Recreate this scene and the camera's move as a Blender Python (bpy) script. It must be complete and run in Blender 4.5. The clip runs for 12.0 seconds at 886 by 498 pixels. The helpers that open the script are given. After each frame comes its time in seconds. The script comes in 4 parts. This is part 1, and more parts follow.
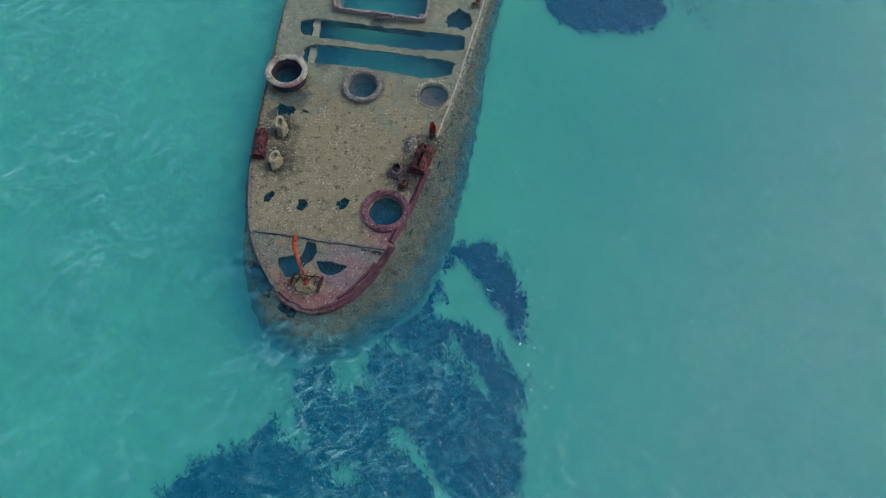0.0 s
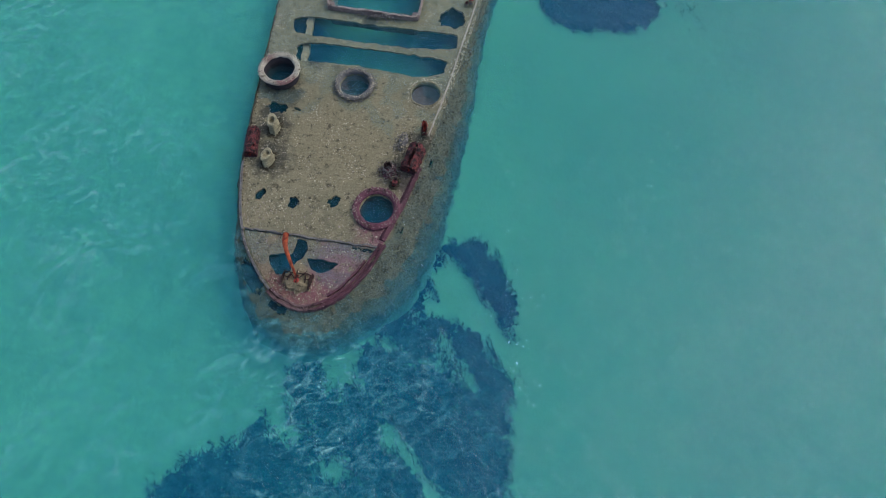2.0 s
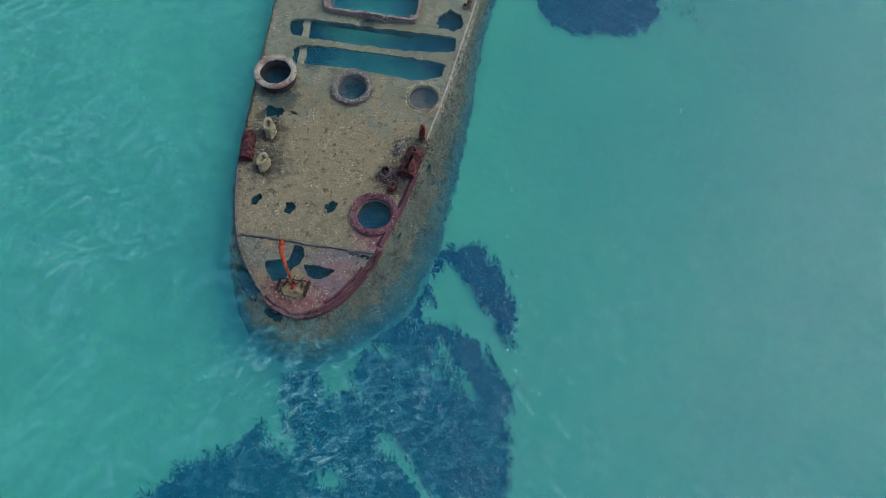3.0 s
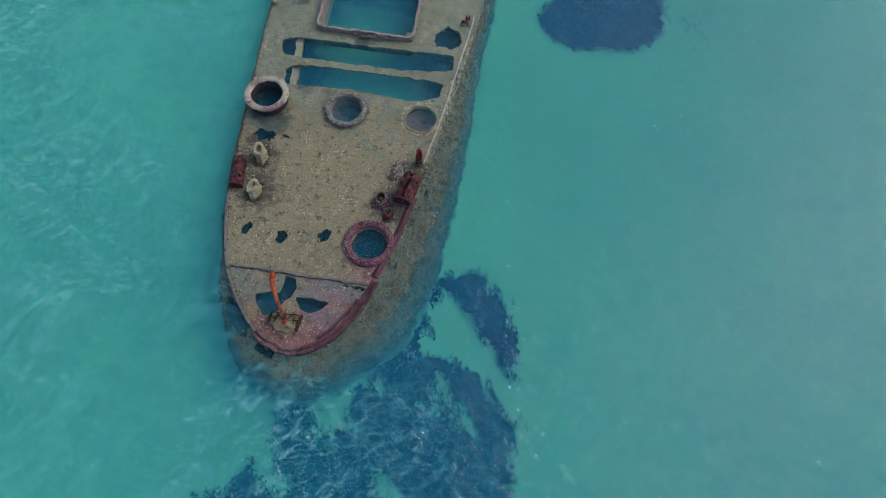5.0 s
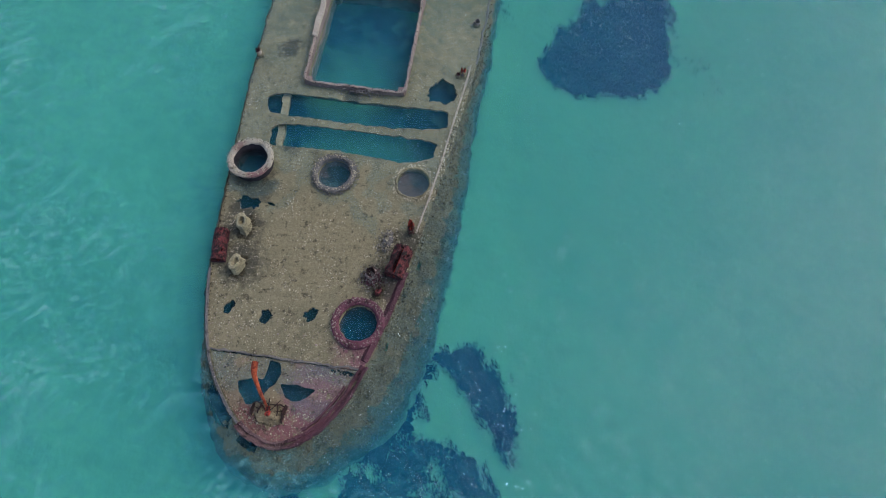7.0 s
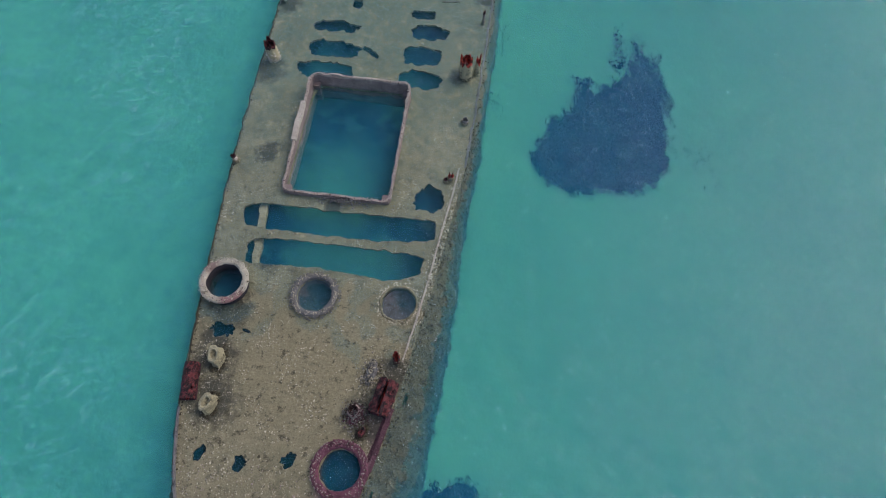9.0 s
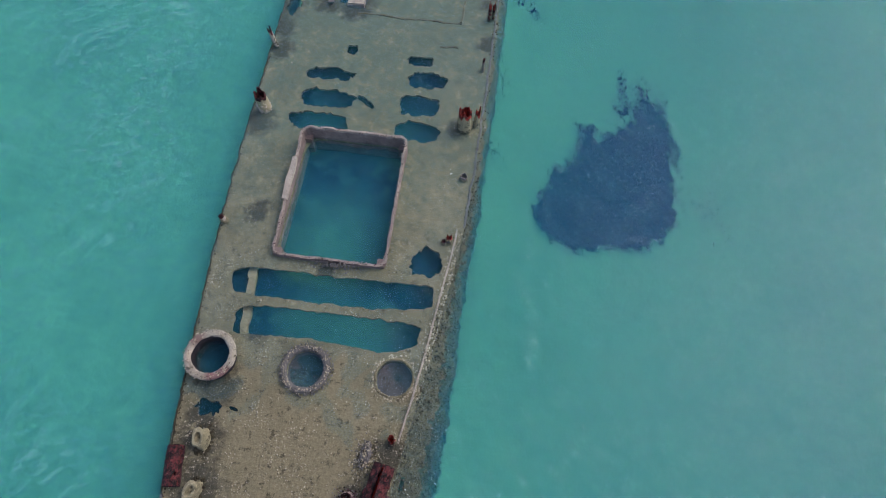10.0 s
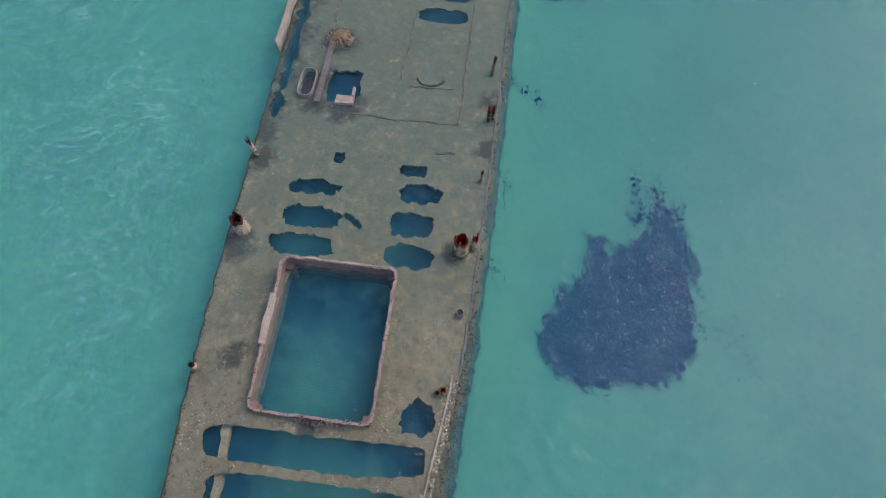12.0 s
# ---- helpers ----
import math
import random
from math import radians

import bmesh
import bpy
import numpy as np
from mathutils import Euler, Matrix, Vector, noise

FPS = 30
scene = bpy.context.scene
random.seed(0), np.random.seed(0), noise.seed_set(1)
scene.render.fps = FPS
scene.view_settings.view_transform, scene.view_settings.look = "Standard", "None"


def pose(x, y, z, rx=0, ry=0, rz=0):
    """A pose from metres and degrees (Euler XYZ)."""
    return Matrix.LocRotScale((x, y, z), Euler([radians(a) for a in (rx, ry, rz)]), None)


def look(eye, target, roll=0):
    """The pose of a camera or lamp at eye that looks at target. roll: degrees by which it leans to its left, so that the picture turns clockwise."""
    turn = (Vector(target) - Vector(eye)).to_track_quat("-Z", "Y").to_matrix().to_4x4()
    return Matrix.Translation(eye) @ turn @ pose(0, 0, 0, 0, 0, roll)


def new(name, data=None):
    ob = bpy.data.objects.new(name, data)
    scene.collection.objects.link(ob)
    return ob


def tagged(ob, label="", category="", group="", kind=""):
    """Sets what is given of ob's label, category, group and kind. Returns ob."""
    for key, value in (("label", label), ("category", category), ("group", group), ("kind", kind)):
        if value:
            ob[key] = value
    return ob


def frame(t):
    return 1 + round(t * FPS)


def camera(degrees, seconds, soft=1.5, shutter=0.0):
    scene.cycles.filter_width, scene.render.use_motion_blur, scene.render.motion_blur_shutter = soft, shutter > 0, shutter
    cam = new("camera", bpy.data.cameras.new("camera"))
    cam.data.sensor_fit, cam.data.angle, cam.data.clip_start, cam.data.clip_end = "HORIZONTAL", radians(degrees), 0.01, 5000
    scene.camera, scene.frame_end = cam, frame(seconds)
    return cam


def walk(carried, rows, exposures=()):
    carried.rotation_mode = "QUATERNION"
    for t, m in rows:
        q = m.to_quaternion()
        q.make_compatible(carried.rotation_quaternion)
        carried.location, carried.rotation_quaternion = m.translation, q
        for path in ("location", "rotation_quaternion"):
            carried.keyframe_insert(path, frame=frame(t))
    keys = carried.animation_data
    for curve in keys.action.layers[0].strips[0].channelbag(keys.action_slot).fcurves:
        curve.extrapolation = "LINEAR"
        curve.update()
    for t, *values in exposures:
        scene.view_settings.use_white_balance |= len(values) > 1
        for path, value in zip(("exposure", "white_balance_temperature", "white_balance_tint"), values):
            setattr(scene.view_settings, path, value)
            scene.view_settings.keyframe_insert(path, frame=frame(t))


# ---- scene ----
# The wreck lies trimmed slightly down by the stern. DECK carries the deck's own level frame into the world.
DECK = Matrix.Translation((0, 0, 0.07)) @ Matrix.Rotation(radians(-0.5), 4, "X")

# ---- camera and walk ----
cam = camera(72.9, 12.0, soft=0.9)
ROWS = [
    (0, (4.814, -5.648, 18.191), (4.724, -4.821, 16.372), 2.7),
    (0.5, (4.926, -5.702, 18.242), (4.835, -4.873, 16.424), 2.7),
    (1, (5.0, -5.7, 18.295), (4.91, -4.876, 16.475), 2.7),
    (1.5, (5.049, -5.694, 18.304), (4.964, -4.871, 16.484), 3.1),
    (2, (5.105, -5.616, 18.287), (5.019, -4.796, 16.465), 3.2),
    (2.5, (5.101, -5.498, 18.257), (5.018, -4.679, 16.435), 3.4),
    (3, (5.017, -5.299, 18.202), (4.942, -4.483, 16.378), 3.9),
    (5, (4.946, -4.135, 17.805), (4.866, -3.312, 15.984), 3.3),
    (5.5, (4.988, -3.568, 17.737), (4.9, -2.748, 15.915), 2.6),
    (6, (5.042, -2.874, 17.746), (4.945, -2.061, 15.921), 1.8),
    (6.5, (5.007, -2.052, 17.813), (4.908, -1.251, 15.983), 1.6),
    (7, (4.981, -1.181, 17.883), (4.878, -0.385, 16.051), 1.2),
    (9, (4.742, 2.451, 18.057), (4.643, 3.304, 16.251), 1.0),
    (9.5, (4.668, 3.533, 18.053), (4.567, 4.396, 16.252), 1.0),
    (10, (4.479, 4.755, 18.101), (4.382, 5.614, 16.298), 1.1),
    (10.5, (4.327, 6.138, 18.143), (4.231, 6.984, 16.333), 1.2),
    (11, (4.323, 7.318, 18.216), (4.218, 8.165, 16.408), 0.5),
    (11.5, (4.39, 8.654, 18.234), (4.265, 9.496, 16.424), -1.1),
    (12, (4.395, 9.894, 18.275), (4.261, 10.739, 16.467), -1.6),
]
walk(cam, [(t, DECK @ look(eye, aim, roll)) for t, eye, aim, roll in ROWS], [(0, 0.47, 6500, 7), (8, 0.48, 6650, 11), (10, 0.5, 6800, 16), (12, 0.53, 7200, 26)])

# ---- light: bright overcast day, the sun behind thin cloud on the starboard side ----
SUN_UP, SUN_ROUND = radians(50), radians(58)
world = bpy.data.worlds.new("sky")
world.use_nodes = True
scene.world = world
sky = world.node_tree.nodes.new("ShaderNodeTexSky")
sky.sky_type, sky.sun_disc = "NISHITA", False
sky.sun_elevation, sky.sun_rotation = SUN_UP, SUN_ROUND
sky.dust_density, sky.air_density, sky.ozone_density = 3.5, 1.0, 2.0
backdrop = world.node_tree.nodes["Background"]
world.node_tree.links.new(sky.outputs[0], backdrop.inputs[0])
backdrop.inputs[1].default_value = 0.15
sun_data = bpy.data.lights.new("sun", "SUN")
sun_data.energy, sun_data.angle, sun_data.color = 0.3, radians(35), (1.0, 0.97, 0.93)
sun = new("sun", sun_data)
sun_from = Vector((math.sin(SUN_ROUND) * math.cos(SUN_UP), math.cos(SUN_ROUND) * math.cos(SUN_UP), math.sin(SUN_UP)))
sun.matrix_world = look(sun_from * 60, (0, 0, 0))


# ---- materials ----
class Nodes:
    """A short way to write node materials in world metres."""

    def __init__(self, name):
        self.mat = bpy.data.materials.new(name)
        self.mat.use_nodes = True
        self.tree = self.mat.node_tree
        self.bsdf = self.tree.nodes["Principled BSDF"]
        self.out = self.tree.nodes["Material Output"]
        self.where = self.tree.nodes.new("ShaderNodeNewGeometry").outputs["Position"]

    def node(self, kind, **inputs):
        n = self.tree.nodes.new(kind)
        for key, value in inputs.items():
            self.put(n.inputs[key.replace("_", " ")], value)
        return n

    def put(self, socket, value):
        if isinstance(value, bpy.types.NodeSocket):
            self.tree.links.new(value, socket)
        elif isinstance(value, tuple) and len(value) == 3 and socket.type == "RGBA":
            socket.default_value = (*value, 1)
        else:
            socket.default_value = value

    def noise(self, scale, detail=4, rough=0.6, stretch=None, distortion=0.0):
        vec = self.where
        if stretch:
            m = self.node("ShaderNodeMapping", Vector=vec)
            m.vector_type = "TEXTURE"
            m.inputs["Rotation"].default_value = (0, 0, radians(stretch[0]))
            m.inputs["Scale"].default_value = (1 / stretch[1], 1 / stretch[2], 1)
            vec = m.outputs[0]
        n = self.node("ShaderNodeTexNoise", Vector=vec, Scale=scale, Detail=detail, Roughness=rough, Distortion=distortion)
        return n.outputs["Fac"]

    def spots(self, scale):
        return self.node("ShaderNodeTexVoronoi", Vector=self.where, Scale=scale).outputs["Distance"]

    def ramp(self, value, lo, hi, a=0.0, b=1.0):
        n = self.node("ShaderNodeMapRange", Value=value)
        n.inputs["From Min"].default_value, n.inputs["From Max"].default_value = lo, hi
        n.inputs["To Min"].default_value, n.inputs["To Max"].default_value = a, b
        return n.outputs["Result"]

    def calc(self, op, a, b):
        n = self.tree.nodes.new("ShaderNodeMath")
        n.operation = op
        self.put(n.inputs[0], a), self.put(n.inputs[1], b)
        return n.outputs[0]

    def mix(self, fac, a, b):
        n = self.tree.nodes.new("ShaderNodeMix")
        n.data_type = "RGBA"
        self.put(n.inputs["Factor"], fac), self.put(n.inputs["A"], a), self.put(n.inputs["B"], b)
        return n.outputs["Result"]

    def near(self, place, reach):
        n = self.tree.nodes.new("ShaderNodeVectorMath")
        n.operation = "DISTANCE"
        self.put(n.inputs[0], self.where)
        n.inputs[1].default_value = place
        return self.ramp(n.outputs["Value"], reach, reach * 0.25)

    def bump(self, height, strength, distance=0.03):
        return self.node("ShaderNodeBump", Height=height, Strength=strength, Distance=distance).outputs["Normal"]

    def done(self, colour, rough, normal=None, metal=0.0, gloss=0.3):
        self.put(self.bsdf.inputs["Base Color"], colour)
        self.put(self.bsdf.inputs["Roughness"], rough)
        self.put(self.bsdf.inputs["Metallic"], metal)
        self.put(self.bsdf.inputs["Specular IOR Level"], gloss)
        if normal:
            self.put(self.bsdf.inputs["Normal"], normal)
        return self.mat


def crusted(name, a, b, pale, stains_and_shade=(), speck=0.5, bump=0.8, sand=None):
    """Old plate under silt, algae and barnacles; then patches (place, reach, colour) of staining, painted shade or
    haze; sand: silt that covers the lower parts.
    """
    n = Nodes(name)
    big, mid, fine = n.noise(0.5, 4), n.noise(2.6, 7, 0.75), n.noise(9, 6, 0.8)
    aft = n.ramp(n.node("ShaderNodeSeparateXYZ", Vector=n.where).outputs["Y"], 7.0, 17.0, 1.0, 0.25)
    rough_bits = n.calc("MULTIPLY", aft, n.ramp(n.noise(0.55, 6, 0.7), 0.45, 0.62, 0.06, 1.0))
    c = n.mix(n.ramp(big, 0.35, 0.65), a, b)
    c = n.mix(n.calc("MULTIPLY", n.ramp(mid, 0.5, 0.68), 0.7), c, tuple(0.45 * v for v in a))
    c = n.mix(n.calc("MULTIPLY", n.ramp(mid, 0.44, 0.32), 0.6), c, tuple(min(0.7, 1.45 * v) for v in a))
    c = n.mix(n.calc("MULTIPLY", n.calc("MULTIPLY", n.ramp(fine, 0.53, 0.66), 0.6), rough_bits), c, tuple(min(0.75, 1.8 * v) for v in a))
    c = n.mix(n.calc("MULTIPLY", n.calc("MULTIPLY", n.ramp(fine, 0.46, 0.34), 0.65), rough_bits), c, tuple(0.25 * v for v in b))
    pits = n.calc("MULTIPLY", n.calc("MULTIPLY", n.ramp(n.noise(3.6, 7, 0.78), 0.55, 0.62), 0.85), aft)
    patchy = n.ramp(mid, 0.25, 0.6)
    for place, reach, tint in stains_and_shade:
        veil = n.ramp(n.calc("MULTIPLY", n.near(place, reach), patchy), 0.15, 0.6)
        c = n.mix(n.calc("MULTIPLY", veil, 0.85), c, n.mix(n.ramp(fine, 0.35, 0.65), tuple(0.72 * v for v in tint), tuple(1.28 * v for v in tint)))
    c = n.mix(pits, c, tuple(0.3 * v for v in b))
    crumbs = n.calc("MULTIPLY", n.ramp(n.noise(12, 5, 0.75), 0.58, 0.66), rough_bits)
    c = n.mix(n.calc("MULTIPLY", crumbs, 0.7), c, pale)
    shells = n.calc("MULTIPLY", n.calc("MULTIPLY", n.ramp(n.spots(11), 0.32, 0.16), n.ramp(n.noise(1.1, 6, 0.75), 0.5, 0.6)), aft)
    c = n.mix(n.calc("MULTIPLY", shells, speck), c, pale)
    if sand:
        height_z = n.node("ShaderNodeSeparateXYZ", Vector=n.where).outputs["Z"]
        level = n.calc("ADD", height_z, n.calc("MULTIPLY", n.calc("SUBTRACT", mid, 0.5), 1.1))
        c = n.mix(n.ramp(level, -1.15, -1.85), c, sand)
    height = n.calc("ADD", n.calc("MULTIPLY", mid, 0.7), n.calc("ADD", n.calc("MULTIPLY", fine, 0.35), shells))
    return n.done(c, 0.85, n.bump(n.calc("MULTIPLY", height, aft), bump, 0.16), gloss=0.25)


def rusted(name, a, b, dark, bump=0.7):
    n = Nodes(name)
    big, fine = n.noise(2.6, 6, 0.75), n.noise(9, 6, 0.8)
    c = n.mix(n.ramp(big, 0.38, 0.66), a, b)
    c = n.mix(n.ramp(n.noise(6.5, 6, 0.8), 0.46, 0.53), c, dark)
    c = n.mix(n.ramp(fine, 0.4, 0.3), c, tuple(min(0.6, 0.1 + 2.0 * v) for v in a))
    return n.done(c, n.ramp(fine, 0.3, 0.7, 0.55, 0.9), n.bump(n.calc("ADD", big, fine), bump, 0.08), gloss=0.3)


# SHELL is bright enough to paint wet glints among the real shells
OLIVE, EARTH, SHELL = (0.24, 0.217, 0.138), (0.163, 0.15, 0.092), (0.8, 0.73, 0.6)
MAUVE, WINE, RED = (0.2, 0.085, 0.112), (0.13, 0.03, 0.035), (0.2, 0.03, 0.018)
# dark smears, turf and painted shade, round the fittings and along the port edge: x, y, reach
SMEARS = [(-4.4, 23.6, 1.2), (-4.4, 25.4, 1.5), (-4.35, 27.4, 1.5), (-4.4, 29.6, 1.7), (-2.3, 27.1, 1.1), (-2.6, 25.2, 0.9), (-1.4, 24.0, 1.1), (4.1, 22.6, 0.7), (4.1, 24.8, 0.8), (-4.0, 21.3, 0.8), (-1.6, 23.75, 0.9), (-2.7, 23.9, 0.8), (-4.2, 22.4, 0.8),
          (-3.9, 17.7, 0.9), (3.5, 18.4, 0.7), (-2.6, 6.4, 1.0), (-2.3, 5.1, 1.1), (2.9, 6.6, 0.9), (2.2, 5.2, 1.1), (-2.6, 8.0, 1.0), (-2.9, 7.0, 0.6), (-1.9, 9.9, 0.7), (-0.2, 12.0, 0.5), (-3.0, 14.0, 0.7)]
# the wide green-grey patch paints the water's haze over the after deck
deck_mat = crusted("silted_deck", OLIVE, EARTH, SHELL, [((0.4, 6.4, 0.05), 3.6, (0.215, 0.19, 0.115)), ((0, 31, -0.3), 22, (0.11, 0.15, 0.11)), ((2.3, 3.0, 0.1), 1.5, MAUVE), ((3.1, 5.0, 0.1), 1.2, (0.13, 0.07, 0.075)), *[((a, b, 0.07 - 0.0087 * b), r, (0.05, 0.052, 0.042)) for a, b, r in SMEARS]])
fore_mat = crusted("foredeck_growth", (0.22, 0.185, 0.115), (0.2, 0.155, 0.11), (0.5, 0.44, 0.42),
                   [((1.1, 0.8, 0.1), 1.7, MAUVE), ((0.9, 1.7, 0.1), 1.3, (0.2, 0.13, 0.14)), ((0.1, 0.2, 0.1), 1.0, (0.19, 0.08, 0.09)), ((-0.9, 0.4, 0.1), 0.75, (0.17, 0.07, 0.07))], 0.35)
hull_mat = crusted("weedy_hull", (0.15, 0.14, 0.088), (0.12, 0.114, 0.074), (0.5, 0.46, 0.32), (), 0.7, 1.0, (0.5, 0.48, 0.33))
wine_mat = crusted("wine_red_rim", (0.115, 0.048, 0.066), (0.05, 0.024, 0.03), (0.36, 0.27, 0.28), [((-0.3, 0.0, 0.0), 1.1, (0.15, 0.1, 0.1))], 0.8)
pink_mat = crusted("pink_crust", (0.165, 0.062, 0.088), (0.1, 0.04, 0.06), (0.32, 0.21, 0.23), (), 0.5)
grey_mat = crusted("grey_crust", (0.185, 0.178, 0.168), (0.125, 0.122, 0.124), (0.46, 0.4, 0.38), (), 0.9)
bone_mat = crusted("bone_crust", (0.45, 0.415, 0.34), (0.33, 0.285, 0.245), (0.64, 0.58, 0.5), [((-2.5, 8.2, 0.45), 0.55, (0.2, 0.085, 0.1)), ((-3.5, 9.2, 0.45), 0.4, (0.2, 0.13, 0.12))], 0.9)
pale_mat = crusted("pale_growth", (0.36, 0.335, 0.22), (0.28, 0.255, 0.165), (0.52, 0.48, 0.36), (), 0.6)
lip_mat = crusted("pale_lip", (0.38, 0.335, 0.29), (0.27, 0.215, 0.19), (0.62, 0.54, 0.48), (), 0.9)
rosy_mat = crusted("rosy_coaming", (0.26, 0.21, 0.19), (0.17, 0.13, 0.125), (0.46, 0.39, 0.35), (), 0.8)
white_mat = crusted("worn_white_paint", (0.38, 0.36, 0.31), (0.28, 0.24, 0.2), (0.66, 0.62, 0.56), (), 0.7)
dark_mat = crusted("dark_turf", (0.07, 0.06, 0.035), (0.045, 0.04, 0.025), (0.2, 0.18, 0.12), (), 0.2)
murk_mat = crusted("grey_silt", (0.1, 0.09, 0.096), (0.075, 0.07, 0.078), (0.2, 0.18, 0.17), (), 0.1, 0.4)
# near-black that paints the shade inside openings and below the tall flange
shade_mat = crusted("painted_shade", (0.03, 0.028, 0.035), (0.02, 0.02, 0.026), (0.07, 0.07, 0.07), (), 0.3)
mound_mat = crusted("brown_mound", (0.25, 0.21, 0.13), (0.15, 0.115, 0.075), (0.5, 0.44, 0.32), (), 0.8)
red_mat = rusted("dark_red_rust", (0.15, 0.032, 0.034), (0.06, 0.017, 0.021), (0.013, 0.007, 0.008))
black_mat = rusted("black_rust", (0.045, 0.016, 0.015), (0.025, 0.012, 0.012), (0.01, 0.007, 0.007))
bright_mat = rusted("raw_red_rust", (0.5, 0.055, 0.035), (0.28, 0.03, 0.024), (0.05, 0.01, 0.008))
orange_mat = rusted("orange_rust", (0.55, 0.12, 0.045), (0.4, 0.075, 0.03), (0.2, 0.03, 0.015))
shell_mat = crusted("oyster_shell", (0.55, 0.5, 0.38), (0.36, 0.32, 0.23), (0.6, 0.56, 0.46), (), 0.5)
speck_mat = crusted("wet_shell", (0.33, 0.27, 0.24), (0.26, 0.19, 0.19), (0.6, 0.54, 0.5), (), 0.5)


def sand_material():
    n = Nodes("pale_sand")
    east = n.ramp(n.calc("ADD", n.node("ShaderNodeSeparateXYZ", Vector=n.where).outputs["X"], n.calc("MULTIPLY", n.noise(0.08, 4), 14.0)), 0.0, 22.0)
    c = n.mix(n.ramp(n.noise(0.12, 5), 0.35, 0.65), (0.66, 0.62, 0.42), (0.54, 0.54, 0.37))
    c = n.mix(east, c, (0.35, 0.365, 0.26))
    c = n.mix(n.ramp(n.noise(1.3, 6, 0.7), 0.46, 0.72, 0, 0.6), c, (0.4, 0.4, 0.27))
    return n.done(c, 0.9, n.bump(n.noise(1.5, 6), 0.6, 0.1), gloss=0.1)


def lit_hold_silt_material():
    """Silted hold floor: painted near-black for shade, pale for light falling through the openings."""
    n = Nodes("lit_hold_silt")
    waver, grain = n.noise(0.8, 4, 0.55), n.noise(6, 5, 0.7)
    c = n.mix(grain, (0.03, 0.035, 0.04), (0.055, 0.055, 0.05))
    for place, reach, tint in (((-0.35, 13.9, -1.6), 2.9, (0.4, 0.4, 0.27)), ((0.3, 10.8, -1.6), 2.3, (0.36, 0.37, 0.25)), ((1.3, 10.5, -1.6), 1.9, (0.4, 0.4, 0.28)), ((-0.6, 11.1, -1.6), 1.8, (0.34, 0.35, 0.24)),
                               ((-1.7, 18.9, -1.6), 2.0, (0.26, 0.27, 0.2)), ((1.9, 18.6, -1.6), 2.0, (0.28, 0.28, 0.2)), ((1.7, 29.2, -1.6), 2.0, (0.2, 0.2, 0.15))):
        veil = n.ramp(n.calc("ADD", n.near(place, reach), n.calc("MULTIPLY", n.calc("SUBTRACT", waver, 0.5), 0.9)), 0.05, 0.95)
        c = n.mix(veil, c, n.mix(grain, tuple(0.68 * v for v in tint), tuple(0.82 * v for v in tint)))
    return n.done(c, 0.9, n.bump(n.calc("ADD", waver, n.calc("MULTIPLY", grain, 0.2)), 0.5, 0.1), gloss=0.1)


def weed_material():
    n = Nodes("dark_seagrass")
    leaf = n.node("ShaderNodeNewGeometry").outputs["Random Per Island"]
    c = n.mix(leaf, (0.001, 0.009, 0.018), (0.0015, 0.015, 0.026))
    return n.done(c, 1.0, gloss=0.0)


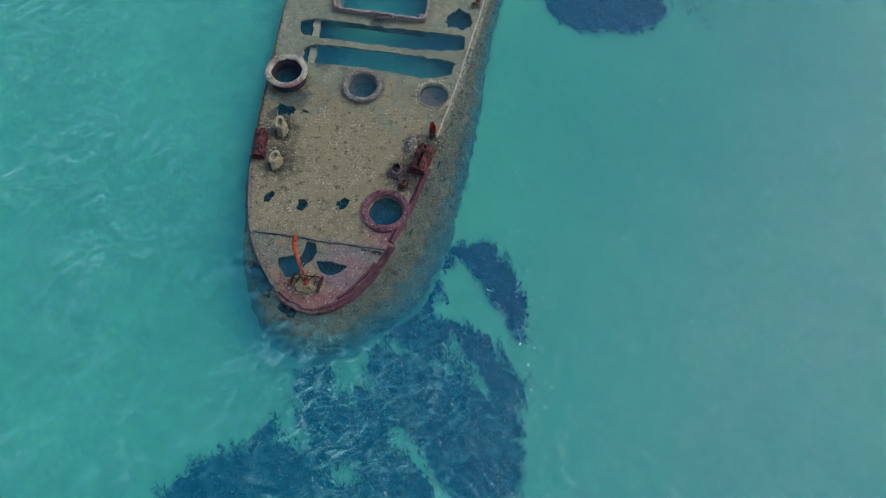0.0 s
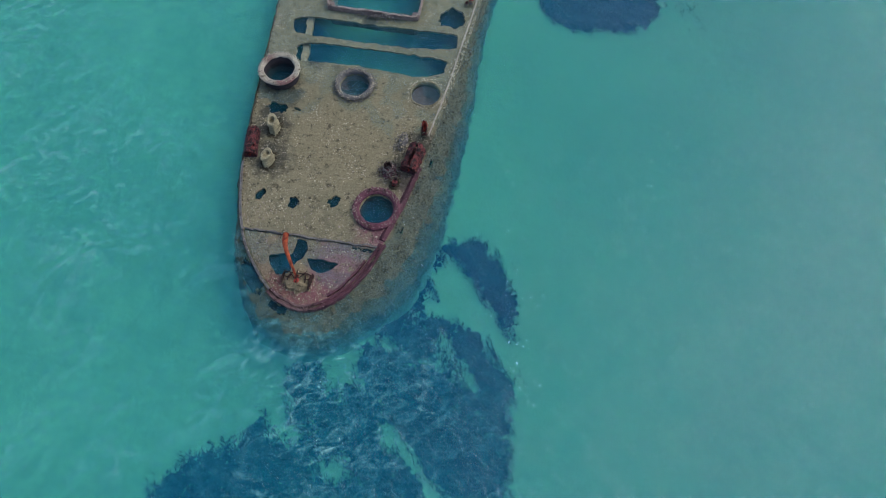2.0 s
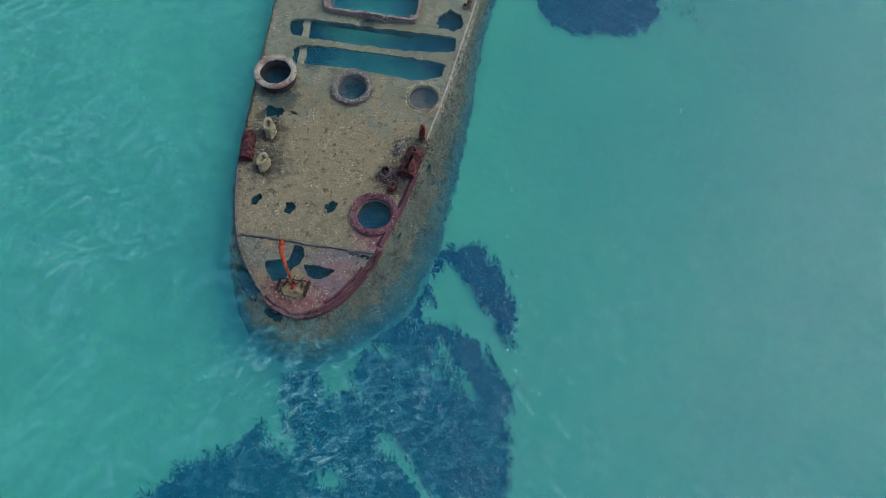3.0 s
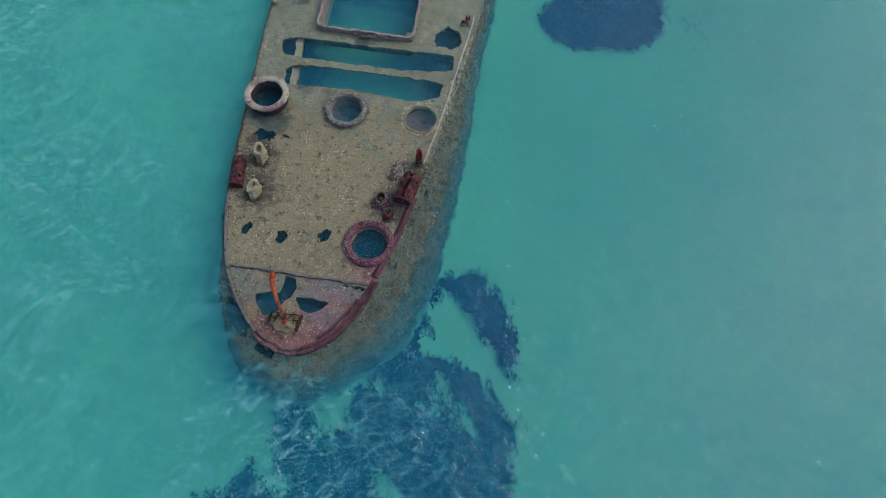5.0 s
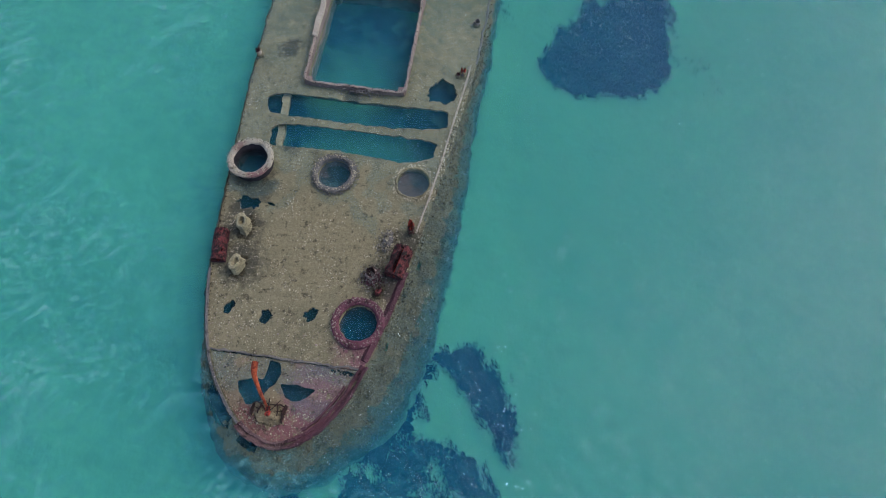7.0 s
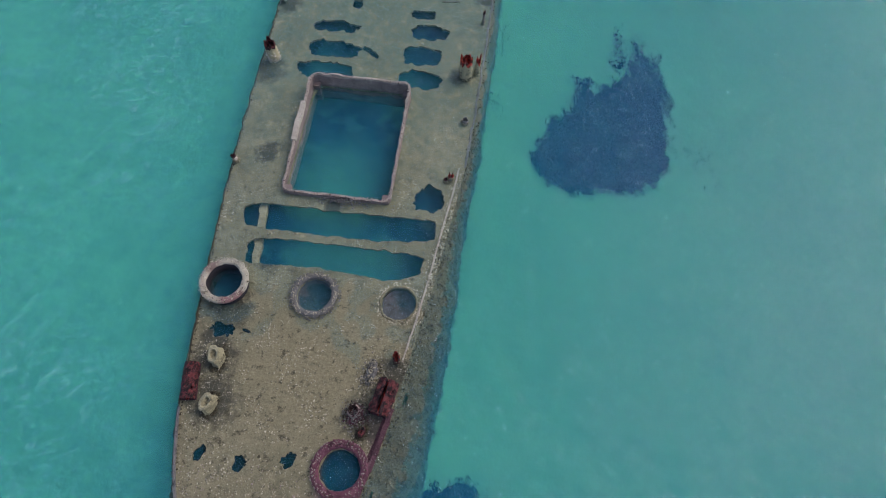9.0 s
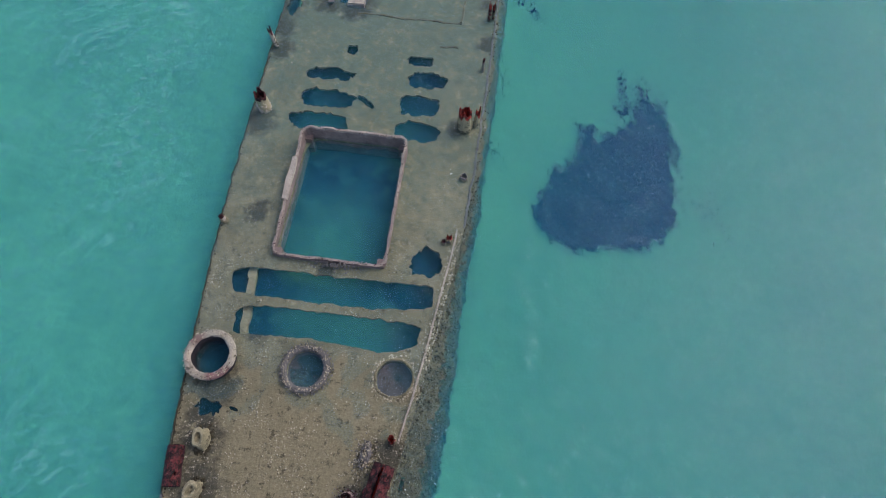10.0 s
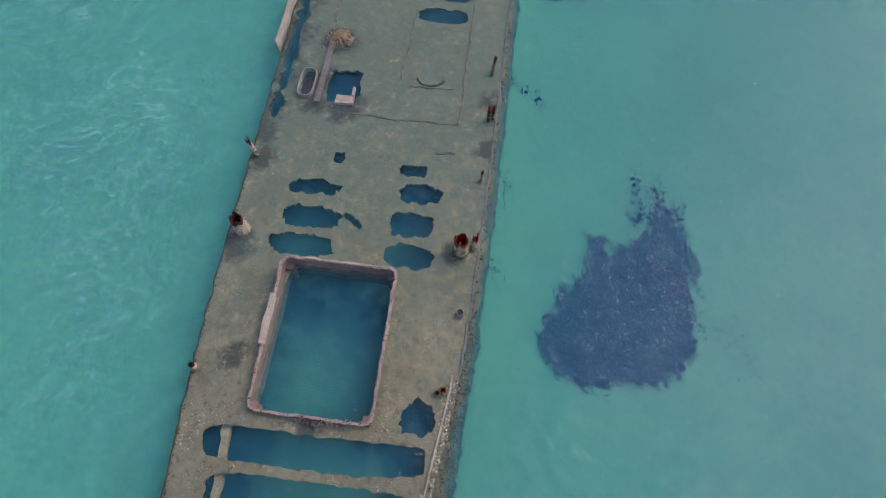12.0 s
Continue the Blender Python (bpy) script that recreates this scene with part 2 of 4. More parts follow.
def water_material(name, surface):
    """One level of the sea: it filters the light red first and scatters a little back, blue-green; the top also mirrors."""
    n = Nodes(name)
    clear = n.node("ShaderNodeBsdfTransparent", Color=(0.95, 0.99, 0.985) if surface else (0.745, 0.975, 0.925)).outputs[0]
    cloud = n.noise(0.09, 5, 0.6)
    tint = n.mix(n.ramp(cloud, 0.35, 0.65), (0.03, 0.36, 0.5) if surface else (0.008, 0.23, 0.54), (0.03, 0.42, 0.46) if surface else (0.015, 0.296, 0.53))
    silt = n.ramp(n.noise(0.7, 6, 0.65, (28, 0.7, 1.1), 1.2), 0.32, 0.7, 0.004, 0.035) if surface else n.ramp(cloud, 0.3, 0.7, 0.09, 0.12)
    if surface:
        # fine streaks in the silt paint light bent by small ripples
        fine = n.noise(2.6, 7, 0.7, (-20, 0.5, 1.3), 1.0)
        silt = n.calc("ADD", silt, n.ramp(fine, 0.42, 0.66, -0.012, 0.046))
        # wisps paint foam and bent light to port, sky gleam off the bow
        wisps = n.noise(2.0, 8, 0.74, (28, 0.7, 1.2), 2.2)
        lee = n.ramp(n.node("ShaderNodeSeparateXYZ", Vector=n.where).outputs["X"], -2.5, -8.0)
        patch = n.calc("MULTIPLY", n.ramp(n.noise(0.16, 4), 0.36, 0.6), n.calc("ADD", 0.1, n.calc("MAXIMUM", lee, n.near((2.0, -5.0, 0.0), 8.0))))
        foam = n.calc("MULTIPLY", n.ramp(wisps, 0.48, 0.68), n.calc("ADD", 0.1, patch))
        # bright web of caustics painted in and added to the foam
        vein = n.calc("ABSOLUTE", n.calc("SUBTRACT", n.noise(0.55, 7, 0.62, (40, 0.6, 1.0), 1.2), 0.5), 0.0)
        caustics = n.calc("MULTIPLY", n.ramp(vein, 0.045, 0.0), n.calc("MULTIPLY", n.ramp(n.noise(0.3, 3), 0.42, 0.6), n.calc("MAXIMUM", n.calc("MULTIPLY", lee, 0.6), n.near((-6.0, -4.0, 0.0), 13.0))))
        foam = n.calc("ADD", foam, n.calc("MULTIPLY", caustics, 0.5))
        silt = n.calc("ADD", silt, n.calc("MULTIPLY", foam, 0.4))
        tint = n.mix(foam, tint, (0.3, 0.6, 0.58))
    back = n.node("ShaderNodeBsdfDiffuse", Color=tint).outputs[0]
    body = n.node("ShaderNodeMixShader", Fac=silt)
    n.tree.links.new(clear, body.inputs[1]), n.tree.links.new(back, body.inputs[2])
    last = body.outputs[0]
    if surface:
        chop = n.noise(2.3, 3, 0.55, (-28, 0.6, 1.5), 0.6)
        swell = n.noise(1.2, 3, 0.5, (-15, 0.7, 1.3))
        ripple = n.bump(n.calc("ADD", n.calc("MULTIPLY", chop, 0.8), n.calc("MULTIPLY", swell, 0.15)), 1.0, 0.15)
        shine = n.node("ShaderNodeBsdfGlossy", Color=(0.82, 0.94, 1.0), Roughness=0.13, Normal=ripple).outputs[0]
        facing = n.node("ShaderNodeLayerWeight", Blend=0.5, Normal=ripple).outputs["Facing"]
        edge = n.calc("ADD", 0.0175, n.calc("MULTIPLY", n.calc("POWER", facing, 5.0), 0.98))
        top = n.node("ShaderNodeMixShader", Fac=edge)
        n.tree.links.new(last, top.inputs[1]), n.tree.links.new(shine, top.inputs[2])
        last = top.outputs[0]
    n.tree.links.new(last, n.out.inputs["Surface"])
    return n.mat


sand_mat, weed_mat, lit_silt_mat = sand_material(), weed_material(), lit_hold_silt_material()
water_top, water_deep = water_material("sea_surface", True), water_material("sea_depth", False)


# ---- building helpers ----
def mesh_of(name, bm, material):
    bmesh.ops.recalc_face_normals(bm, faces=bm.faces)
    me = bpy.data.meshes.new(name)
    bm.to_mesh(me)
    bm.free()
    for m in material if isinstance(material, (list, tuple)) else [material]:
        me.materials.append(m)
    return me


def part(name, bm, material, parent, label="", smooth=False):
    ob = new(name, mesh_of(name, bm, material))
    ob.parent = parent
    if smooth:
        for p in ob.data.polygons:
            p.use_smooth = True
    return tagged(ob, label)


def thing(name, x, y, label, category, group="", turn=0, z=0.0):
    ob = new(name)
    ob.empty_display_size = 0.2
    ob.matrix_world = DECK @ pose(x, y, z, 0, 0, turn)
    return tagged(ob, label, category, group)


def rough_up(bm, amount, scale=3.0, seed=0.0):
    """Uneven, worn faces: every vertex strays a little."""
    for v in bm.verts:
        v.co += noise.noise_vector(v.co * scale + Vector((seed, seed * 1.7, 0))) * amount
    return bm


def block(x0, x1, y0, y1, z0, z1, bevel=0.01, cuts=0):
    bm = bmesh.new()
    bmesh.ops.create_cube(bm, size=1)
    for v in bm.verts:
        v.co = Vector(((x0 + x1) / 2 + v.co.x * (x1 - x0), (y0 + y1) / 2 + v.co.y * (y1 - y0), (z0 + z1) / 2 + v.co.z * (z1 - z0)))
    if cuts:
        bmesh.ops.subdivide_edges(bm, edges=bm.edges[:], cuts=cuts, use_grid_fill=True)
    elif bevel:
        bmesh.ops.bevel(bm, geom=bm.edges[:], offset=bevel, segments=1, affect="EDGES")
    return bm


def lathe(profile, steps=44, squash=1.0, wobble=0.0, seed=0.0):
    """A closed ring turned about z from (radius, height) pairs."""
    bm = bmesh.new()
    loops = []
    for i in range(steps):
        a = 2 * math.pi * i / steps
        stray = 1 + wobble * noise.noise(Vector((math.cos(a) * 2.3, math.sin(a) * 2.3, seed)))
        loops.append([bm.verts.new((r * stray * math.cos(a), squash * r * stray * math.sin(a), h)) for r, h in profile])
    for i in range(steps):
        p, q = loops[i], loops[(i + 1) % steps]
        for k in range(len(profile)):
            m = (k + 1) % len(profile)
            bm.faces.new((p[k], q[k], q[m], p[m]))
    return bm


def ribbon(points, section, closed=False):
    """Sweeps a section of (outward, up) pairs along level points; outward is to the right of the way."""
    bm = bmesh.new()
    loops, count = [], len(points)
    for i, p in enumerate(points):
        a = points[i - 1] if i or closed else p
        b = points[(i + 1) % count] if i + 1 < count or closed else p
        way = (b - a).normalized()
        side = Vector((way.y, -way.x, 0))
        loops.append([bm.verts.new(p + side * o + Vector((0, 0, u))) for o, u in section])
    k = len(section)
    for i in range(count if closed else count - 1):
        p, q = loops[i], loops[(i + 1) % count]
        for j in range(k):
            bm.faces.new((p[j], q[j], q[(j + 1) % k], p[(j + 1) % k]))
    if not closed:
        bm.faces.new(loops[0]), bm.faces.new(loops[-1])
    return bm


def lumps(name, places, sizes, material, parent, label="", flat=0.6):
    """Many small angular shells joined into one mesh."""
    base = np.array([(1, 0, 0), (0, 1, 0), (-1, 0, 0), (0, -1, 0), (0, 0, 1), (0, 0, -0.5)], float)
    tris = np.array([(0, 1, 4), (1, 2, 4), (2, 3, 4), (3, 0, 4), (1, 0, 5), (2, 1, 5), (3, 2, 5), (0, 3, 5)])
    rng = np.random.default_rng(len(places))
    n = len(places)
    turn = rng.uniform(0, 6.3, n)
    shape = base[None] * rng.uniform(0.55, 1.3, (n, 6, 1)) * np.array((1, 1, flat))
    x = shape[:, :, 0] * np.cos(turn)[:, None] - shape[:, :, 1] * np.sin(turn)[:, None]
    y = shape[:, :, 0] * np.sin(turn)[:, None] + shape[:, :, 1] * np.cos(turn)[:, None]
    v = np.stack((x, y, shape[:, :, 2]), -1) * np.asarray(sizes)[:, None, None] + np.asarray(places)[:, None, :]
    f = (tris[None] + (np.arange(n) * 6)[:, None, None]).reshape(-1, 3)
    me = bpy.data.meshes.new(name)
    me.from_pydata(v.reshape(-1, 3).tolist(), [], f.tolist())
    me.materials.append(material)
    ob = new(name, me)
    ob.parent = parent
    return tagged(ob, label, kind="stuff")


# ---- sea bed and sea ----
def lines(lo, near_lo, near_hi, hi, step):
    """Grid lines: close together round the wreck, half a metre apart in view, wide out to the horizon."""
    far = np.array([4, 12, 30, 80, 200, 500, 1300, 3000])
    wide = max(step, 0.5)
    return np.concatenate((lo - far[::-1], np.arange(lo, near_lo - wide / 2, wide), np.arange(near_lo, near_hi, step), np.arange(near_hi, hi + 0.1, wide), hi + far))


def sheet(bm, z, step, wave, scale, seed, slot=0, bank=None):
    xs, ys = lines(-22, -6, 8, 30, step), lines(-16, -4, 20, 48, step)
    rise = bank or (lambda x, y: 0.0)

    def height(x, y):
        rough = noise.noise(Vector((x * scale, y * scale, seed)))
        if slot:
            rough += 0.6 * noise.noise(Vector((x * scale * 2.7, y * scale * 2.7, seed + 3)))
        return z + rise(x, y) + wave * rough

    grid = [[bm.verts.new((x, y, height(x, y))) for x in xs] for y in ys]
    for j in range(len(ys) - 1):
        for i in range(len(xs) - 1):
            f = bm.faces.new((grid[j][i], grid[j][i + 1], grid[j + 1][i + 1], grid[j + 1][i]))
            f.material_index, f.smooth = slot, True


BED = -1.85


def sand_bank(x, y):
    """Sand heaped against the hull, higher round the bow."""
    half = 4.3 * (1 - math.exp(-(max(y, 0.0) + 0.4) / 3.2))
    out = max(0.0, abs(x + 0.1) - half) if y > 0 else math.hypot(x, y)
    high = 0.45 if x < -1.5 and y > 2 else 0.32
    return high * math.exp(-max(0.0, out - 0.5) / (2.2 if high > 0.4 else 0.6)) * (1 + 0.5 * noise.noise(Vector((x, y, 2.0)))) if out > 0 else 0.0


bm = bmesh.new()
sheet(bm, BED, 0.4, 0.22, 0.22, 3.0, 0, sand_bank)
tagged(new("ground", mesh_of("ground", bm, sand_mat)), "pale rippled sand sea bed under shallow water", "sea bed", kind="structure")
bm = bmesh.new()
for level, step, wave, scale, seed, slot in ((0.0, 0.15, 0.028, 1.6, 1.0, 0), (-0.36, 0.1, 0.17, 2.8, 5.0, 1), (-0.74, 0.12, 0.17, 1.5, 9.0, 1), (-1.16, 0.4, 0.18, 0.9, 13.0, 1)):
    sheet(bm, level, step, wave, scale, seed, slot)
me = bpy.data.meshes.new("water")
bm.to_mesh(me)
bm.free()
me.materials.append(water_top), me.materials.append(water_deep)
tagged(new("water", me), "shallow turquoise sea with small wind ripples", "water", kind="structure")

# ---- the hull ----
STARBOARD = [(0.1, -0.22), (0.8, 0.06), (1.42, 0.7), (1.93, 1.6), (2.18, 2.37), (2.65, 3.95), (2.98, 5.65), (3.3, 7.5),
             (3.58, 9.3), (3.82, 11.6), (4.12, 14.0), (4.25, 18.0), (4.32, 24.0), (4.33, 31.0), (4.3, 38.0)]
PORT = [(0.1, -0.22), (-0.5, -0.06), (-1.02, 0.22), (-1.58, 0.76), (-2.22, 1.55), (-2.67, 2.45), (-3.12, 3.95), (-3.42, 5.5), (-3.6, 7.2),
        (-3.9, 10.3), (-4.14, 13.3), (-4.31, 16.8), (-4.4, 21.0), (-4.5, 26.0), (-4.62, 31.0), (-4.6, 38.0)]


def rounded(points, times=3):
    """Cuts the corners of an open line, again and again."""
    p = [Vector((x, y, 0)) for x, y in points]
    for _ in range(times):
        q = [p[0]]
        for a, b in zip(p, p[1:]):
            q += [a * 0.75 + b * 0.25, a * 0.25 + b * 0.75]
        p = q + [p[-1]]
    return p


def even(points, step):
    """The same line in even steps."""
    out, left = [points[0].copy()], step
    for a, b in zip(points, points[1:]):
        d = (b - a).length
        while left <= d:
            out.append(a.lerp(b, left / d))
            left += step
        left -= d
    return out + [points[-1].copy()]


whole_line = even(rounded(PORT[::-1] + STARBOARD[1:]), 0.12)
tip = min(range(len(whole_line)), key=lambda i: whole_line[i].y)
star_line, port_line = whole_line[tip:], whole_line[:tip + 1][::-1]
STEP_Y = 2.37


def ragged(points, amount, scale=3.0, seed=0.0):
    return [p + Vector((noise.noise(p * scale + Vector((seed, 0, 0))), noise.noise(p * scale + Vector((0, seed, 7))), 0)) * amount for p in points]


def crosses(loop):
    """Whether a closed line cuts itself."""
    p = np.array([(v.x, v.y) for v in loop])
    q = np.roll(p, -1, 0)
    side = lambda a, b, c: (b[..., 0] - a[..., 0]) * (c[..., 1] - a[..., 1]) - (b[..., 1] - a[..., 1]) * (c[..., 0] - a[..., 0])
    a, b, c, d = p[:, None], q[:, None], p[None], q[None]
    return bool(((side(a, b, c) * side(a, b, d) < 0) & (side(c, d, a) * side(c, d, b) < 0)).any())


def gap(x, y, w, h, turn=0, power=2.0, rag=0.05, seed=0.0):
    """The ragged rim of a hole: between an ellipse (power 2) and a box (power 6), eaten in and out square to its rim."""
    count = max(22, int((w + h) * 4 / 0.05))
    c, s, out = math.cos(radians(turn)), math.sin(radians(turn)), []
    for i in range(count):
        a = 2 * math.pi * i / count
        ca, sa = math.cos(a), math.sin(a)
        u = w * math.copysign(abs(ca) ** (2 / power), ca)
        v = h * math.copysign(abs(sa) ** (2 / power), sa)
        way = Vector((math.copysign(abs(u / w) ** (power - 1) / w, u), math.copysign(abs(v / h) ** (power - 1) / h, v))).normalized()
        k = Vector((u * 2.6, v * 2.6, seed * 3.1 + x))
        eaten = rag * (1.5 * noise.noise(k) + 1.0 * noise.noise(k * 2.7) + 0.8 * noise.noise(k * 6.1))
        u, v = u + way.x * eaten, v + way.y * eaten
        out.append(Vector((x + u * c - v * s, y + u * s + v * c, 0)))
    return gap(x, y, w, h, turn, power, rag * 0.7, seed) if crosses(out) and rag > 0.01 else out


def torn(corners, rag=0.04, seed=0.0):
    """The rim of a torn hole between a few corners, rounded off and eaten in and out."""
    p = [Vector((x, y, 0)) for x, y in corners]
    for _ in range(3):
        p = [q for a, b in zip(p, p[1:] + p[:1]) for q in (a * 0.88 + b * 0.12, a * 0.12 + b * 0.88)]
    return ragged(ragged(even(p + [p[0]], 0.05)[:-1], rag, 3.0, seed), rag * 0.5, 9.0, seed)


def plate(rim, holes, z, thick):
    """A level plate with holes right through it."""
    bm = bmesh.new()
    for loop in (rim, *holes):
        vs = [bm.verts.new((p.x, p.y, z)) for p in loop]
        for a, b in zip(vs, vs[1:] + vs[:1]):
            bm.edges.new((a, b))
    bmesh.ops.triangle_fill(bm, use_beauty=True, edges=bm.edges[:])
    low = bmesh.ops.extrude_face_region(bm, geom=bm.faces[:])["geom"]
    for v in low:
        if isinstance(v, bmesh.types.BMVert):
            v.co.z -= thick
    return bm


MAIN_HOLES = [
    # x, y, half width, half length, turn, power, raggedness
    (-2.35, 3.63, 0.29, 0.14, 60, 2.4, 0.06), (-1.03, 3.53, 0.22, 0.18, -20, 2.0, 0.13), (0.21, 3.82, 0.26, 0.18, 60, 2.4, 0.1),
    (-2.74, 7.34, 0.44, 0.25, 0, 3.0, 0.13), (-1.96, 7.36, 0.16, 0.05, -12, 2.0, 0.03),
        (3.0, 12.8, 0.52, 0.47, 0, 2.6, 0.1),
    (-1.81, 20.3, 1.0, 0.28, 3, 3.5, 0.1), (-1.7, 19.1, 1.05, 0.42, 0, 3.0, 0.1), (-1.8, 18.0, 1.1, 0.4, 0, 3.0, 0.08),
    (-0.16, 19.12, 0.42, 0.13, -34, 2.2, 0.07), (-1.21, 21.62, 0.17, 0.25, 0, 3.5, 0.06), (1.6, 21.42, 0.46, 0.24, -4, 3.5, 0.08),
    (1.97, 20.45, 0.76, 0.4, 0, 2.2, 0.1), (1.83, 19.2, 0.74, 0.46, 0, 3.4, 0.08), (1.9, 18.0, 0.8, 0.42, 0, 3.0, 0.08),
    (-1.68, 24.85, 0.66, 0.8, 0, 4.5, 0.09), (-3.1, 24.8, 0.24, 0.6, 0, 3.0, 0.04),
    (1.7, 29.0, 1.0, 0.38, 0, 3.0, 0.08), (1.9, 30.1, 0.75, 0.3, 0, 3.0, 0.08), (-4.14, 26.9, 0.22, 3.8, 1.4, 4.0, 0.13),
]
HATCH = (-0.165, 14.82, 1.95, 2.53)
RINGS = [(-2.96, 8.76, 0.61), (-0.11, 8.78, 0.56), (2.6, 8.88, 0.56), (1.76, 3.71, 0.57)]

wreck = thing("shipwreck", 0, 0, "sunken rusty steel barge with a silt-covered deck awash in the sea", "shipwreck")
up = lambda line: [p for p in line if p.y >= STEP_Y]
down = lambda line: [p for p in line if p.y <= STEP_Y]
rim = ragged(up(port_line), 0.03, 2.0)[::-1] + ragged([Vector((-2.5 + 0.12 * i, STEP_Y - 0.08, 0)) for i in range(1, 39)], 0.025, 4.0) + ragged(up(star_line), 0.03, 2.0)
holes = [gap(*h, seed=i) for i, h in enumerate(MAIN_HOLES) if h[2] > 0.05]
holes += [gap(x, y, r, r, 0, 2.0, 0.03, 40 + r) for x, y, r in RINGS]
holes.append(torn([(-3.28, 11.72), (-2.5, 11.92), (0.3, 11.9), (3.38, 12.02), (3.46, 11.2), (1.4, 10.95), (-2.2, 10.94), (-3.02, 10.98)], 0.07, 51))
holes.append(torn([(-2.76, 10.42), (-2.2, 10.62), (1.0, 10.66), (3.2, 10.64), (3.12, 9.92), (2.1, 9.58), (1.2, 9.68), (-0.4, 9.74), (-2.1, 9.66), (-2.66, 9.6)], 0.07, 53))
holes.append(gap(HATCH[0], HATCH[1], HATCH[2] - 0.14, HATCH[3] - 0.14, 0, 8.0, 0.02, 50))
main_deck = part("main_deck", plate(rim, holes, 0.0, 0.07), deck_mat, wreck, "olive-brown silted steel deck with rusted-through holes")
fore_rim = down(port_line)[::-1] + down(star_line)[1:]
fore_holes = [torn([(-1.47, 1.47), (-1.0, 1.65), (-0.73, 1.6), (-0.66, 1.92), (-0.62, 2.2), (-0.34, 2.2), (-0.19, 1.87), (-0.3, 1.55), (-0.52, 1.4), (-0.58, 1.0), (-1.0, 0.82), (-1.29, 1.13)], 0.05, 61),
              torn([(-0.18, 1.56), (0.32, 1.6), (0.92, 1.56), (0.77, 1.31), (0.35, 1.1), (0.08, 1.19)], 0.04, 63), gap(1.62, 2.17, 0.4, 0.07, -4, 2.5, 0.025, 64)]
foredeck = part("foredeck", plate([p * 0.985 for p in fore_rim], fore_holes, -0.06, 0.06), fore_mat, wreck, "foredeck plate crusted mauve and olive with large torn holes")


# plate added under the fore openings only to make them look near-black
low_rim = [p * 0.93 + Vector((0, 0.15, 0)) for p in port_line[::-1] if p.y < 8.4] + [p * 0.93 + Vector((0, 0.15, 0)) for p in star_line[1:] if p.y < 8.4]
part("hole_backing", rough_up(plate(low_rim, [gap(1.76, 3.71, 0.66, 0.66, 0, 2.0, 0.02, 71)], -0.72, 0.05), 0.05, 1.5), shade_mat, wreck, "dark plate added below the fore part to darken its openings")


def swelling(p):
    """How far the hull bulges below the deck: most at the bow and on the starboard side."""
    bow = max(0.0, min(1.0, (13 - p.y) / 11))
    port = max(0.0, min(1.0, (0.3 - p.x) / 1.6))
    star = 1 + 0.45 * max(0.0, min(1.0, (p.x - 1.2) / 1.2))
    return (0.28 + 0.9 * bow) * star * (1 - 0.45 * port * max(0.0, min(1.0, (p.y - 0.2) / 1.4)) - 0.3 * port * max(0.0, min(1.0, (p.y - 1.6) / 1.2)))


def worn_through(p, x, y, long, wide, turn):
    """Whether a place lies in an oblong opening with a ragged rim."""
    c, s = math.cos(radians(turn)), math.sin(radians(turn))
    u, v = ((p.x - x) * c + (p.y - y) * s) / long, ((p.y - y) * c - (p.x - x) * s) / wide
    return u * u + v * v < 1 + 0.9 * noise.noise(p * 5)


def shell(line, outward, openings):
    """One side of the hull: it swells outward below the deck, most at the bow; openings: (x, y, half length, half width, turn)."""
    rows = [(-0.005, 0.0), (-0.06, 0.07), (-0.12, 0.14), (-0.17, 0.23), (-0.22, 0.32), (-0.28, 0.41), (-0.34, 0.5), (-0.42, 0.59), (-0.5, 0.68), (-0.72, 0.82), (-1.0, 0.92), (-1.35, 0.98), (-1.75, 1.02), (-2.2, 1.06)]
    bm = bmesh.new()
    outer, inner = [], []
    for i, p in enumerate(line):
        a, b = line[max(0, i - 1)], line[min(len(line) - 1, i + 1)]
        way = (b - a).normalized()
        side = Vector((way.y, -way.x, 0)) * outward
        if i == 0:
            side = Vector((0.12, -1, 0)).normalized()
        swell = swelling(p)
        outer.append([bm.verts.new(p + side * (o * swell + 0.17 * h / (h - 0.2) * (noise.noise(p * 1.3 + Vector((0, 0, h * 2))) + noise.noise(p * 4 + Vector((0, 0, h * 5))))) + Vector((0, 0, h))) for h, o in rows])
        inner.append([bm.verts.new(p + side * (o * swell - 0.09) + Vector((0, 0, h))) for h, o in rows])
    for i in range(len(line) - 1):
        for k in range(len(rows) - 1):
            for s in (outer, inner):
                mid = (s[i][k].co + s[i + 1][k + 1].co) / 2
                if mid.z > -0.75 and any(worn_through(mid, *o) for o in openings):
                    continue
                f = bm.faces.new((s[i][k], s[i + 1][k], s[i + 1][k + 1], s[i][k + 1]))
                f.smooth = True
        bm.faces.new((outer[i][0], outer[i + 1][0], inner[i + 1][0], inner[i][0]))
    return bm


PORT_GAPS = [(-1.84, 0.7, 0.72, 0.3, -52), (-0.66, -0.24, 0.38, 0.14, -23)]
starboard_side = part("starboard_side", shell(star_line, 1, [(3.25, 5.95, 0.22, 0.07, 78), (2.75, 3.2, 0.22, 0.06, 74)]), hull_mat, wreck, "submerged hull side furred with weed and shells")
part("port_side", shell(port_line, -1, PORT_GAPS), hull_mat, wreck, "submerged hull side furred with weed and shells")
# strip added behind the port bow openings so that they look dark
backing = [p for p in port_line if p.y < 1.7][::-1] + star_line[1:4]
